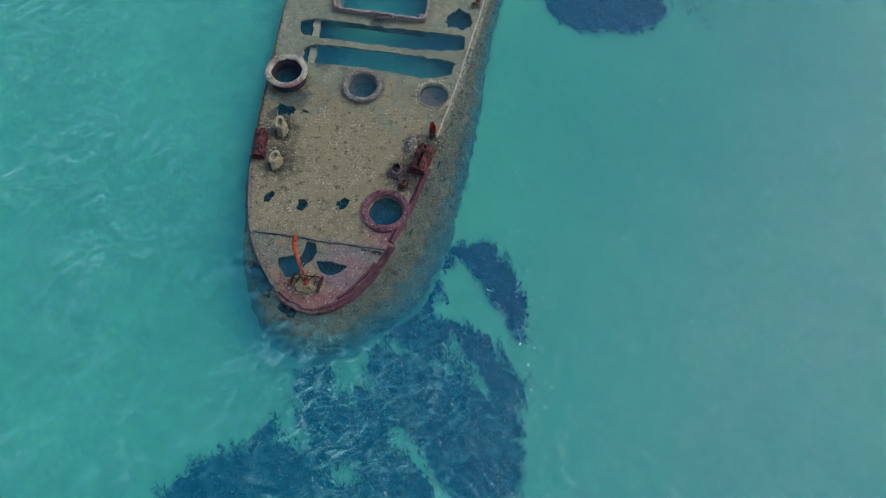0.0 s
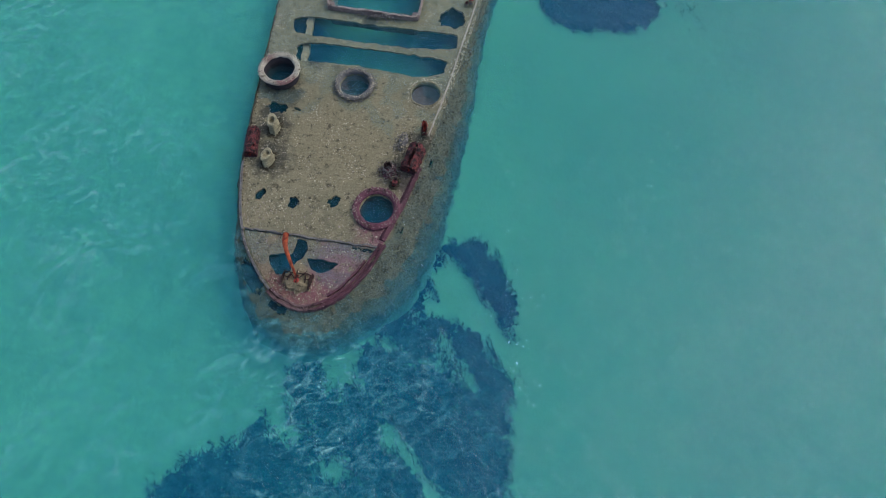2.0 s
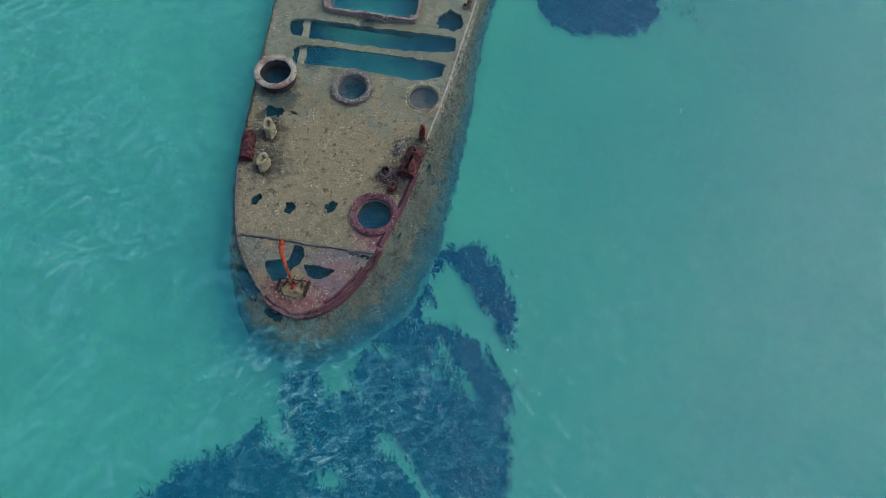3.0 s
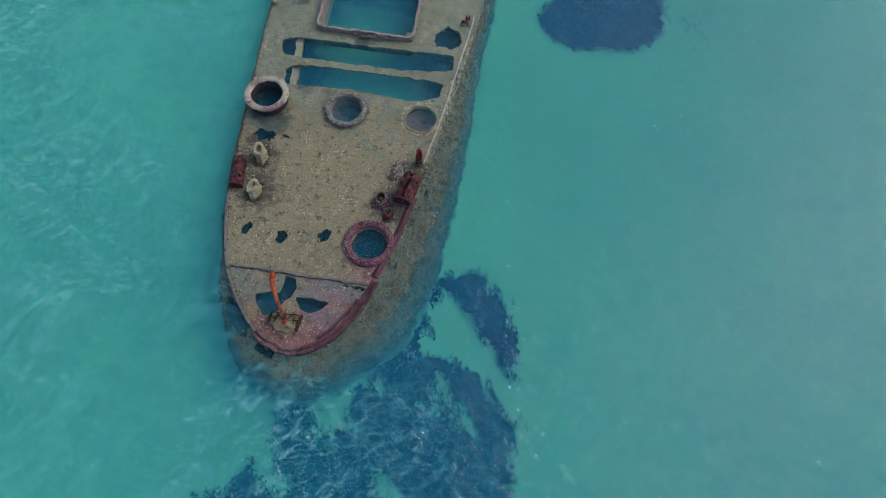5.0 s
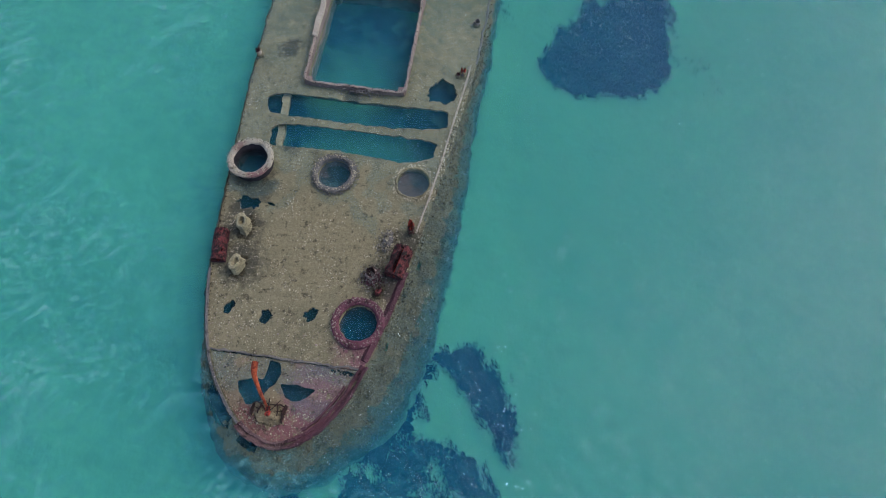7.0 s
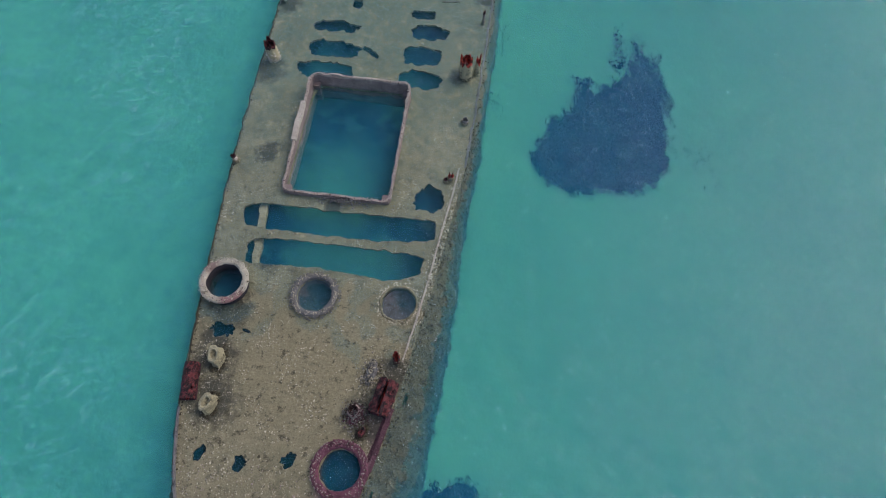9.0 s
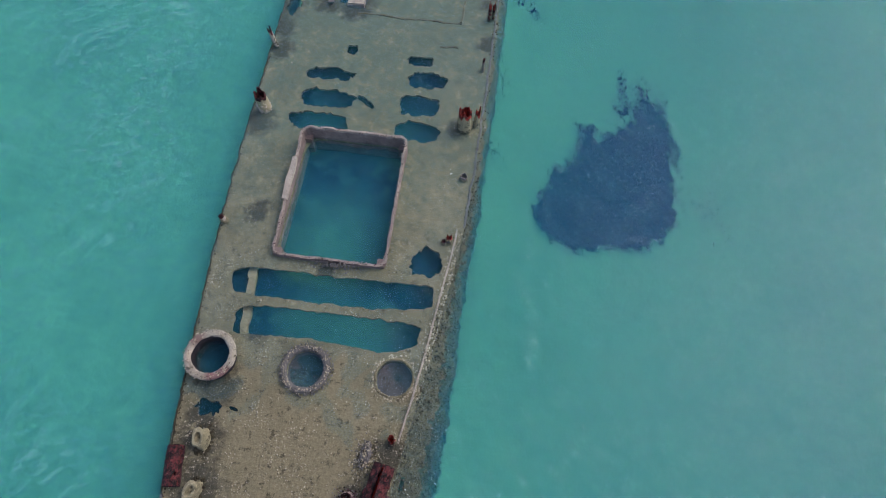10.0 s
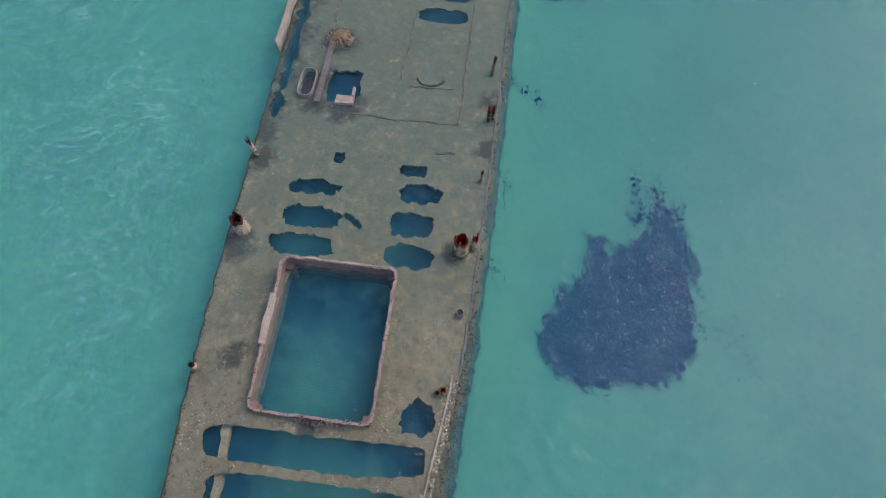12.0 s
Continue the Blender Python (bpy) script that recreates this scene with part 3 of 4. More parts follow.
part("bow_backing", rough_up(ribbon(backing, [(-0.5, -0.66), (0.5, -0.66), (0.5, -0.6), (-0.5, -0.6)]), 0.04, 3.0), shade_mat, wreck, "dark strip added inside the port bow to darken its openings")
hold = [p * 0.985 for p in even(port_line, 0.6)[::-1] + even(star_line, 0.6)[1:]]
part("hold_floor", rough_up(plate(hold, [], -1.62, 0.05), 0.05), lit_silt_mat, wreck, "silted hold floor with painted light and shade")
part("stern_plate", block(-4.7, 4.4, 37.9, 38.0, -2.6, -0.05), hull_mat, wreck)

# rims of the deck edge: a wine-red bulwark round the bow, a low bar along the sides
wall = [(-0.11, -0.08), (-0.1, 0.03), (-0.04, 0.04), (0.0, -0.01), (0.05, 0.0), (0.09, 0.09), (0.13, 0.09), (0.13, -0.1)]
bow_way = ragged([p for p in port_line if p.y < 0.3][::-1] + [p for p in star_line[1:] if p.y < 2.45], 0.02, 3.0)
part("bow_bulwark", rough_up(rough_up(ribbon(bow_way, wall), 0.035, 2.5), 0.03, 11.0, 3.0), wine_mat, wreck, "wine-red rusted bulwark round the bow")
inner_way = [p + Vector((-0.17, 0.1, 0)) for p in star_line if 0.2 < p.y < 1.75]
part("bulwark_stay", rough_up(ribbon(inner_way, [(-0.03, -0.1), (0.03, -0.1), (0.035, 0.05), (-0.02, 0.07)]), 0.05, 5.0), wine_mat, wreck, "dark red rusted inner edge of the bulwark")
part("side_bulwark", rough_up(ribbon([p for p in star_line if 2.45 <= p.y < 5.6], [(-0.2, -0.01), (0.03, -0.05), (0.06, 0.07), (-0.08, 0.1)]), 0.03, 4.0),
     wine_mat, wreck, "wine-red rusted strip of bulwark")
bar = [(-0.05, -0.01), (0.03, -0.01), (0.03, 0.06), (-0.04, 0.07)]
part("port_bow_rim", rough_up(ribbon([p for p in port_line if 0.26 <= p.y < 4.9][::-1], bar), 0.02, 5.0), grey_mat, wreck)
inset = [p + Vector((-0.2, 0, 0)) for p in star_line if 7.0 <= p.y < 14.2]
part("edge_bar", rough_up(ribbon(inset, [(-0.025, -0.01), (0.025, -0.01), (0.025, 0.05), (-0.025, 0.05)]), 0.015, 3.0), bone_mat, wreck, "pale crusted bar along the deck edge")
part("starboard_rim", rough_up(ribbon(ragged([p for p in star_line if 14.2 <= p.y < 37.8], 0.05, 1.6), [(-0.05, -0.02), (0.03, -0.02), (0.02, 0.03), (-0.03, 0.035)]), 0.03, 5.0), grey_mat, wreck, "low crusted deck edge")
part("port_rim", rough_up(ribbon(ragged([p for p in port_line if 4.9 <= p.y < 37.8][::-1], 0.07, 1.6), [(-0.03, -0.03), (0.02, -0.03), (0.02, 0.025), (-0.02, 0.03)]), 0.04, 5.0), [dark_mat], wreck, "low ragged dark deck edge")
# broken lip along the step between the two decks
step_way = ragged([Vector((-2.55 + 0.1 * i, STEP_Y - 0.07, 0)) for i in range(47)], 0.05, 2.0)
part("step_lip", rough_up(ribbon(step_way, [(-0.04, -0.12), (0.03, -0.12), (0.03, 0.02), (-0.03, 0.03)]), 0.06, 5.0), grey_mat, wreck, "broken plate edge of the step")
# a pale stringer runs just under the deck across the port ends of the two long openings
stringer = [Vector((-2.34 - 0.12 * i * 0.12, 9.4 + 0.12 * i, 0)) for i in range(23)]
part("stringer", rough_up(ribbon(stringer, [(-0.12, -0.34), (0.12, -0.34), (0.12, -0.17), (-0.12, -0.16)]), 0.06, 4.0), pale_mat, wreck, "pale silted stringer under the deck")
# welts on the after deck
for x0, y0, x1, y1 in ((-1.4, 23.62, 3.0, 23.5), (0.46, 25.4, 0.5, 29.5), (2.96, 23.6, 2.9, 30.5), (2.2, 22.2, 2.95, 22.25), (-2.72, 28.2, -2.7, 34.0), (0.75, 25.15, 2.6, 25.2)):
    run = [Vector((x0, y0, 0)).lerp(Vector((x1, y1, 0)), k / 40) for k in range(41)]
    part("welt", rough_up(ribbon(ragged(ragged(run, 0.09, 0.9), 0.04, 4.0), [(-0.045, -0.03), (0.045, -0.03), (0.035, 0.025), (-0.03, 0.03)]), 0.05, 3.0, x0), hull_mat, wreck, "weed-grown seam across the deck plates")
arc = [Vector((1.6 + 0.52 * math.cos(radians(a)), 25.62 + 0.36 * math.sin(radians(a)), 0)) for a in range(185, 356, 6)]
part("curved_welt", rough_up(ribbon(arc, [(-0.05, -0.02), (0.05, -0.02), (0.04, 0.06), (-0.04, 0.06)]), 0.03, 3.0), dark_mat, wreck, "dark curved welt on the after deck")
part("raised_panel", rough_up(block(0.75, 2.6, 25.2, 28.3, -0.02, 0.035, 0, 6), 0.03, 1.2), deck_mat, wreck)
part("port_bulwark_plate", rough_up(block(-4.66, -4.6, 26.3, 30.5, -0.1, 0.55, 0, 5), 0.06, 1.2), white_mat, wreck, "standing remnant of pale bulwark plate")

# ---- hatch ----
hatch = thing("hatch_coaming", HATCH[0], HATCH[1], "rectangular rust-pink cargo hatch coaming with rounded corners, flooded", "hatch")


def frame_way(w, h, r):
    out = []
    for cx, cy, a0 in ((w - r, h - r, 0), (-w + r, h - r, 90), (-w + r, -h + r, 180), (w - r, -h + r, 270)):
        out += [Vector((cx + r * math.cos(radians(a0 + 15 * i)), cy + r * math.sin(radians(a0 + 15 * i)), 0)) for i in range(7)]
    return even(out + [out[0]], 0.14)[:-1]


def lean(bm):
    """The coaming stands higher at its after end."""
    for v in bm.verts:
        if v.co.z > 0:
            v.co.z *= taller(v.co.y)
    return bm


taller = lambda y: 0.7 + 1.15 * (y + 2.43) / 4.86
way = frame_way(1.86, 2.43, 0.2)
coaming_wall = part("coaming_wall", lean(rough_up(ribbon(way, [(-0.03, -0.75), (0.03, -0.75), (0.03, 0.3), (-0.03, 0.3)], True), 0.03, 2.0)), rosy_mat, hatch, "upright rust-pink plate")
coaming_lip = part("coaming_lip", lean(rough_up(ribbon(way, [(-0.035, 0.3), (0.04, 0.3), (0.045, 0.35), (-0.03, 0.35)], True), 0.05, 4.5)), lip_mat, hatch, "pale crusted lip")
part("bent_plate", lean(rough_up(block(-2.0, -1.8, -0.5, 1.15, 0.3, 0.38, 0, 5), 0.05, 2.2)), bone_mat, hatch, "loose bent length of lip")
rng = np.random.default_rng(4)
lumps("crust", np.stack((rng.normal(0.25, 0.42, 130), rng.normal(-2.56, 0.07, 130), rng.uniform(-0.02, 0.22, 130)), -1), rng.uniform(0.02, 0.055, 130), grey_mat, hatch)
for mat_, count, top, big, seed in ((lip_mat, 900, 0.335, 0.036, 5), (rosy_mat, 420, 0.3, 0.036, 6), (dark_mat, 260, 0.335, 0.028, 7), (wine_mat, 160, 0.335, 0.03, 8)):
    g = np.random.default_rng(seed)
    at = g.integers(0, len(way), count)
    lumps("lip_growth", np.array([tuple(way[i] + Vector((g.normal(0, 0.025), g.normal(0, 0.025), top * taller(way[i].y) + g.normal(0, 0.02)))) for i in at]), g.uniform(0.35, 1.0, count) * big, mat_, coaming_lip, "shells and crust grown on the lip")
for a, b in ((-1.72, -2.3), (1.72, -2.3), (-1.72, 2.3), (1.72, 2.3)):
    part("corner_bracket", rough_up(block(a - 0.12, a + 0.12, b - 0.12, b + 0.12, -0.6, 0.2, 0, 2), 0.03), rosy_mat, hatch)

# ---- round coamings ----
def crown(parent, r, z, count, size, material, seed):
    g = np.random.default_rng(seed)
    a, d = g.uniform(0, 6.283, count), np.clip(g.normal(r, 0.06, count), r - 0.1, r + 0.1)
    lumps("growth", np.stack((d * np.cos(a), d * np.sin(a), np.full(count, z)), -1), g.uniform(0.4, 1.0, count) * size, material, parent)


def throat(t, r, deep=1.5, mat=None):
    """Well added below a round opening, near-black to paint shade unless mat is given."""
    part("throat", lathe([(r + 0.05, -0.08), (r + 0.05, -deep), (0.01, -deep), (0.01, 0.04 - deep), (r, 0.04 - deep), (r, -0.08)], 36, 1, 0.02, r), mat or shade_mat, t, "dark well added under the round opening", smooth=True)


def round_coaming(x, y, label, height, outer, inner, rim_mat, wall_mat, seed, deep=1.5, silt=None, dots=None):
    t = thing("round_coaming", x, y, label, "coaming", "round coamings on the deck")
    part("collar", lathe([(inner + 0.12, -0.12), (inner + 0.13, height - 0.02), (inner + 0.02, height - 0.02), (inner, -0.35), (inner + 0.04, -0.35)], 44, 1, 0.02, seed), wall_mat, t, smooth=True)
    part("flange", rough_up(lathe([(outer - 0.06, height - 0.07), (outer, height - 0.02), (outer - 0.02, height + 0.05), (outer - 0.1, height + 0.06),
                                   (inner + 0.06, height + 0.05), (inner, height + 0.02), (inner + 0.03, height - 0.06)], 52, 1, 0.025, seed), 0.03, 7.0, seed), rim_mat, t, smooth=True)
    throat(t, inner, deep, silt)
    crown(t, (outer + inner) / 2 + 0.02, height + 0.06, 340, 0.034, rim_mat, int(seed))
    crown(t, (outer + inner) / 2 + 0.03, height + 0.07, 200, 0.03, dots or speck_mat, int(seed) + 100)
    crown(t, (outer + inner) / 2 + 0.02, height + 0.065, 60, 0.03, dark_mat, int(seed) + 200)
    return t


# collar painted near-black for the shade under its flange
t = round_coaming(-2.96, 8.76, "tall bone-coloured round coaming with a wide crusted flange", 0.4, 0.78, 0.56, bone_mat, shade_mat, 3, dots=shell_mat)
crown(t, 0.8, 0.02, 90, 0.06, deck_mat, 31)
t = round_coaming(-0.11, 8.78, "low grey round coaming overgrown with shells", 0.1, 0.74, 0.56, grey_mat, grey_mat, 5, 0.45, murk_mat, shell_mat)
crown(t, 0.74, 0.04, 320, 0.042, grey_mat, 51)
t = round_coaming(1.76, 3.71, "round coaming with a broad pinkish-red crusted flange", 0.07, 0.83, 0.58, pink_mat, wine_mat, 8)
t = thing("round_coaming", 2.6, 8.88, "round deck opening rimmed with a crust of shells", "coaming", "round coamings on the deck")
part("collar", lathe([(0.6, -0.1), (0.63, 0.01), (0.56, 0.03), (0.54, -0.3)], 44, 1, 0.05, 9), deck_mat, t, smooth=True)
throat(t, 0.56, 0.26, murk_mat)
crown(t, 0.66, 0.01, 160, 0.04, shell_mat, 91)


# ---- broken posts and stubs ----
def stump(name, x, y, r, h, label, material, inside, group, seed, lean=(0, 0), spikes=0.35, crust=None, squash=1.0):
    """A rusted-through pipe stump with a torn top."""
    t = thing(name, x, y, label, "post", group)
    g = random.Random(seed)
    steps = 18
    bm = bmesh.new()
    loops = []
    top = [h * (1 - spikes * g.random() ** 0.7) for _ in range(steps)]
    wall_t = max(0.025, r * 0.2)
    for i in range(steps):
        a = 2 * math.pi * i / steps
        loop = []
        for rr, hh in ((r, -0.08), (r * 1.02, h * 0.35), (r * 0.98, top[i] * 0.8), (r * 0.93, top[i]), (r - wall_t, top[i] - 0.01), (r - wall_t, h * 0.25)):
            k = 1 + 0.1 * (g.random() - 0.5)
            loop.append(bm.verts.new((rr * k * math.cos(a) + lean[0] * hh, squash * rr * k * math.sin(a) + lean[1] * hh, hh)))
        loops.append(loop)
    for i in range(steps):
        p, q = loops[i], loops[(i + 1) % steps]
        for k in range(5):
            bm.faces.new((p[k], q[k], q[k + 1], p[k + 1])).material_index = 0 if k < 2 else 1
    bm.faces.new([l[5] for l in loops][::-1]).material_index = 1
    part("pipe", bm, [material, inside], t)
    n = int(40 + r * 260)
    rg = np.random.default_rng(seed)
    a, z = rg.uniform(0, 6.283, n), rg.uniform(0, 1, n) ** 1.6 * h * 0.5
    lumps("crust", np.stack((r * 1.03 * np.cos(a) + lean[0] * z, squash * r * 1.03 * np.sin(a) + lean[1] * z, z), -1), rg.uniform(0.02, 0.06, n), crust or deck_mat, t)
    return t


stump("post", 3.66, 18.4, 0.24, 1.2, "thick broken red-rusted pipe post with a torn top", pale_mat, bright_mat, "broken posts along the deck edge", 1, spikes=0.34)
stump("post", 4.06, 18.55, 0.1, 1.1, "thin broken red-rusted post beside a thicker one", pale_mat, bright_mat, "broken posts along the deck edge", 2, (0.05, 0.05), 0.4)
stump("post", -3.86, 18.3, 0.22, 1.0, "thick broken rust-brown pipe post with a torn top", pale_mat, red_mat, "broken posts along the deck edge", 3, (-0.03, 0.0), 0.3, bone_mat)
stump("post", -4.18, 21.35, 0.08, 1.1, "thin pale broken post leaning outward", bone_mat, red_mat, "broken posts along the deck edge", 4, (-0.12, 0.0), 0.3)
stump("post", 4.04, 23.9, 0.07, 0.95, "thin red-rusted broken post in a pair", red_mat, bright_mat, "broken posts along the deck edge", 5, (0, 0.05), 0.3)
stump("post", 4.18, 23.98, 0.06, 0.9, "thin red-rusted broken post in a pair", red_mat, bright_mat, "broken posts along the deck edge", 6, (0.02, 0.0), 0.3)
stump("post", 3.95, 26.1, 0.06, 0.9, "thin red-rusted broken post", grey_mat, red_mat, "broken posts along the deck edge", 7, (0.1, 0.2), 0.3)
stump("post", 4.03, 21.2, 0.05, 0.7, "thin grey broken post", grey_mat, red_mat, "broken posts along the deck edge", 8, (0.05, 0.1), 0.3)
stump("post", -3.98, 13.45, 0.09, 0.4, "short pale broken post stub", bone_mat, red_mat, "broken posts along the deck edge", 9, (-0.2, 0), 0.3)
stump("post", 3.68, 13.68, 0.1, 0.55, "short torn red-rusted post stub", grey_mat, bright_mat, "broken posts along the deck edge", 10, (0, 0), 0.7)
stump("post", 3.5, 13.6, 0.07, 0.22, "low stub of rusted pipe on the deck", grey_mat, red_mat, "broken posts along the deck edge", 11)
stump("post", 3.88, 16.2, 0.12, 0.25, "low crusted post stub", grey_mat, grey_mat, "broken posts along the deck edge", 12)
stump("post", 2.86, 7.0, 0.11, 0.95, "torn red-rusted pipe stub at the deck edge", red_mat, bright_mat, "broken posts along the deck edge", 13, (0.02, 0.05), 0.75)


# ---- mooring bitts: two pairs of stumps on the fore part ----
def bitt(x, y, h, r, long, turn, label, material, seed):
    t = thing("mooring_bitt", x, y, label, "bollard", "mooring bitts on the fore deck", turn)
    bm = lathe([(r * 1.25, -0.05), (r * 1.05, h * 0.2), (r * 0.95, h * 0.7), (r * 1.02, h * 0.9), (r * 0.85, h), (r * 0.55, h * 0.98), (r * 0.4, h * 0.72), (0.02, h * 0.7), (0.02, -0.05)], 24, long, 0.1, seed)
    part("stump", rough_up(bm, 0.05, 4.0, seed), material, t)
    g = np.random.default_rng(int(seed))
    a = g.uniform(0, 6.283, 70)
    d = r * g.uniform(1.1, 1.7, 70)
    # dark lumps round the foot paint in its shade
    lumps("growth", np.stack((d * np.cos(a), long * d * np.sin(a), np.full(70, 0.02)), -1), g.uniform(0.02, 0.06, 70), dark_mat, t)
    return t


bitt(-2.56, 6.38, 0.56, 0.175, 1.6, 8, "pale crusted mooring bitt with a hollow top", pale_mat, 2)
bitt(-2.4, 4.98, 0.46, 0.165, 1.6, -10, "pale yellowish crusted mooring bitt with a hollow top", pale_mat, 4)
def crumbled(x, y, turn, label, mats, seed, long=0.42, wide=0.16, high=0.22):
    """What is left of a bitt: a low core under loose shells and flakes."""
    t = thing("mooring_bitt", x, y, label, "bollard", "mooring bitts on the fore deck", turn)
    part("core", rough_up(lathe([(wide, -0.04), (wide * 0.85, high * 0.5), (wide * 0.5, high * 0.8), (0.02, high * 0.75), (0.02, -0.04)], 20, long / wide, 0.3, seed), 0.07, 5.0, seed), mats[0], t)
    g = np.random.default_rng(seed)
    for mat_, count in zip(mats, (170, 220, 90)):
        u, v = g.normal(0, 1.0, count), g.normal(0, 0.6, count)
        lumps("crust", np.stack((wide * u, long * v, np.clip(high * np.exp(-(u * u + v * v)) + g.uniform(-0.02, 0.03, count), 0, 1)), -1), g.uniform(0.012, 0.036, count), mat_, t)
    return t


crumbled(2.14, 6.55, -8, "crumbled grey-white crusted mooring bitt", (grey_mat, shell_mat, dark_mat), 6)
crumbled(1.92, 5.25, -30, "crumbled dark mauve mooring bitt", (wine_mat, grey_mat, black_mat), 8, 0.3, 0.2, 0.18)
stump("pipe_stub", 1.86, 5.36, 0.15, 0.34, "torn dark mauve pipe stub with curled edges", wine_mat, black_mat, "broken pipe stubs on the fore deck", 28, (-0.1, 0.05), 0.6, speck_mat)
bitt(2.2, 4.8, 0.25, 0.09, 1.6, -20, "small dark rusted stub beside the red coaming", red_mat, 10)


# ---- roller fairleads at the deck edge ----
def fairlead(x, y, r, length, turn, label, split, seed):
    t = thing("fairlead", x, y, label, "fairlead", "rusted fairleads at the deck edge", turn)
    arcs = ((-100, -12), (8, 100)) if split else ((-105, 105),)
    for lo, hi in arcs:
        bm = bmesh.new()
        rows, cols = 12, 12
        for rad, flip in ((r, 0), (r - 0.045, 1)):
            grid = []
            for j in range(rows + 1):
                yy = (j / rows - 0.5) * length
                line = []
                for i in range(cols + 1):
                    a = radians(lo + (hi - lo) * i / cols)
                    k = rad + 0.08 * noise.noise(Vector((a * 2.5, yy * 5, seed)))
                    line.append(bm.verts.new((k * math.sin(a), yy, k * math.cos(a) * 1.1 + 0.12)))
                grid.append(line)
            for j in range(rows):
                for i in range(cols):
                    if noise.noise(Vector((i * 0.7, j * 0.7, seed * 3.0 + lo))) > 0.42:
                        continue
                    bm.faces.new((grid[j][i], grid[j][i + 1], grid[j + 1][i + 1], grid[j + 1][i]))
        part("half_shell", bm, red_mat, t, "torn dark red rusted shell")
    for end in (-1, 1):
        part("end_cheek", rough_up(lathe([(r * 0.95, -0.03), (r * 0.95, 0.03), (r * 0.5, 0.03), (r * 0.5, -0.03)], 20, 1, 0.1, seed + end), 0.02), red_mat, t).matrix_local = pose(0, end * length * 0.46, 0.12, 90)
    part("shaft", lathe([(0.05, -length / 2), (0.05, length / 2), (0.01, length / 2), (0.01, -length / 2)], 12), bright_mat, t).matrix_local = pose(0, 0, 0.14, 90)
    part("bed", rough_up(block(-r, r, -length / 2, length / 2, -0.05, 0.06, 0, 3), 0.03), wine_mat, t)
    return t


fairlead(-3.16, 5.58, 0.22, 1.1, 9, "rust-red roller fairlead lying along the deck edge", False, 3)
fairlead(2.66, 5.85, 0.3, 1.05, -10, "torn dark red roller fairlead split along its length", True, 6)

# ---- bow fittings ----
bow_mount = thing("winch_remains", -0.24, 0.66, "crusted remains of an anchor winch on the bow", "winch")
part("mound", rough_up(lathe([(0.42, -0.1), (0.36, 0.05), (0.24, 0.12), (0.1, 0.15), (0.01, 0.15), (0.01, -0.1)], 26, 0.85, 0.18, 2), 0.07, 5.0), mound_mat, bow_mount)
for a, h in ((20, 0.14), (100, 0.2), (165, 0.12), (-20, 0.1), (60, 0.18), (140, 0.16)):
    part("strut", rough_up(block(0.05, 0.44, -0.013, 0.013, h - 0.015, h + 0.015, 0, 2), 0.05, 5.0, a), black_mat, bow_mount).matrix_local = pose(0, 0, 0, 0, 8, a)
for name, x0, x1, y0, y1, z0, z1 in (("crossbar", -0.48, 0.46, 0.26, 0.285, 0.15, 0.18), ("frame_leg", -0.48, -0.455, -0.1, 0.28, 0.0, 0.16), ("frame_leg", 0.42, 0.445, -0.2, 0.27, 0.0, 0.16),
                                     ("frame_leg", -0.3, -0.27, -0.05, 0.26, 0.1, 0.18), ("frame_leg", 0.2, 0.225, 0.0, 0.27, 0.1, 0.18)):
    part(name, rough_up(block(x0, x1, y0, y1, z0, z1, 0, 4), 0.09, 4.0, x0), black_mat, bow_mount, "dark rusted frame bar")
part("hub", rough_up(lathe([(0.09, 0.08), (0.08, 0.17), (0.04, 0.19), (0.02, 0.18), (0.02, 0.08)], 16, 1, 0.25, 4), 0.05, 6.0), bright_mat, bow_mount, "orange-brown rusted hub")
rng = np.random.default_rng(12)
a, d = rng.uniform(0, 6.283, 160), rng.uniform(0.1, 0.5, 160)
lumps("growth", np.stack((d * np.cos(a), 0.85 * d * np.sin(a), 0.2 - 0.35 * d), -1), rng.uniform(0.012, 0.038, 160), mound_mat, bow_mount)

rod = thing("bent_rod", -0.27, 0.8, "bent orange-rusted steel bar standing up from the bow", "bar")
bm = bmesh.new()
loops = []
for i in range(13):
    u = i / 12
    x = -0.45 * u ** 0.75 - 0.1 * math.sin(u * 3.1)
    p = Vector((x + 0.04 * math.sin(u * 6), 1.12 * u, 0.12 + 0.8 * u ** 0.8))
    w = 0.035 + 0.065 * u ** 0.7
    loops.append([bm.verts.new(p + Vector((w * math.cos(k * math.pi / 3), 0.2 * w * math.sin(k * math.pi / 3), 0.5 * w * math.sin(k * math.pi / 3)))) for k in range(6)])
for p, q in zip(loops, loops[1:]):
    for k in range(6):
        bm.faces.new((p[k], q[k], q[(k + 1) % 6], p[(k + 1) % 6]))
bm.faces.new(loops[0]), bm.faces.new(loops[-1])
part("shaft", rough_up(bm, 0.015, 6.0), orange_mat, rod)
part("foot", rough_up(lathe([(0.09, 0.05), (0.07, 0.17), (0.02, 0.17), (0.02, 0.05)], 12, 1, 0.2, 1), 0.03), bright_mat, rod)

# ---- after deck fittings ----
duct = thing("deck_trunk", -3.1, 24.8, "low oblong trunk with a thin pale rim, flooded", "hatch")
ring = [p for p in frame_way(0.29, 0.66, 0.24)]
part("rim", rough_up(ribbon(ring, [(-0.012, -0.3), (0.012, -0.3), (0.014, 0.2), (-0.012, 0.2)], True), 0.015, 4.0), white_mat, duct, "pale thin upright rim")
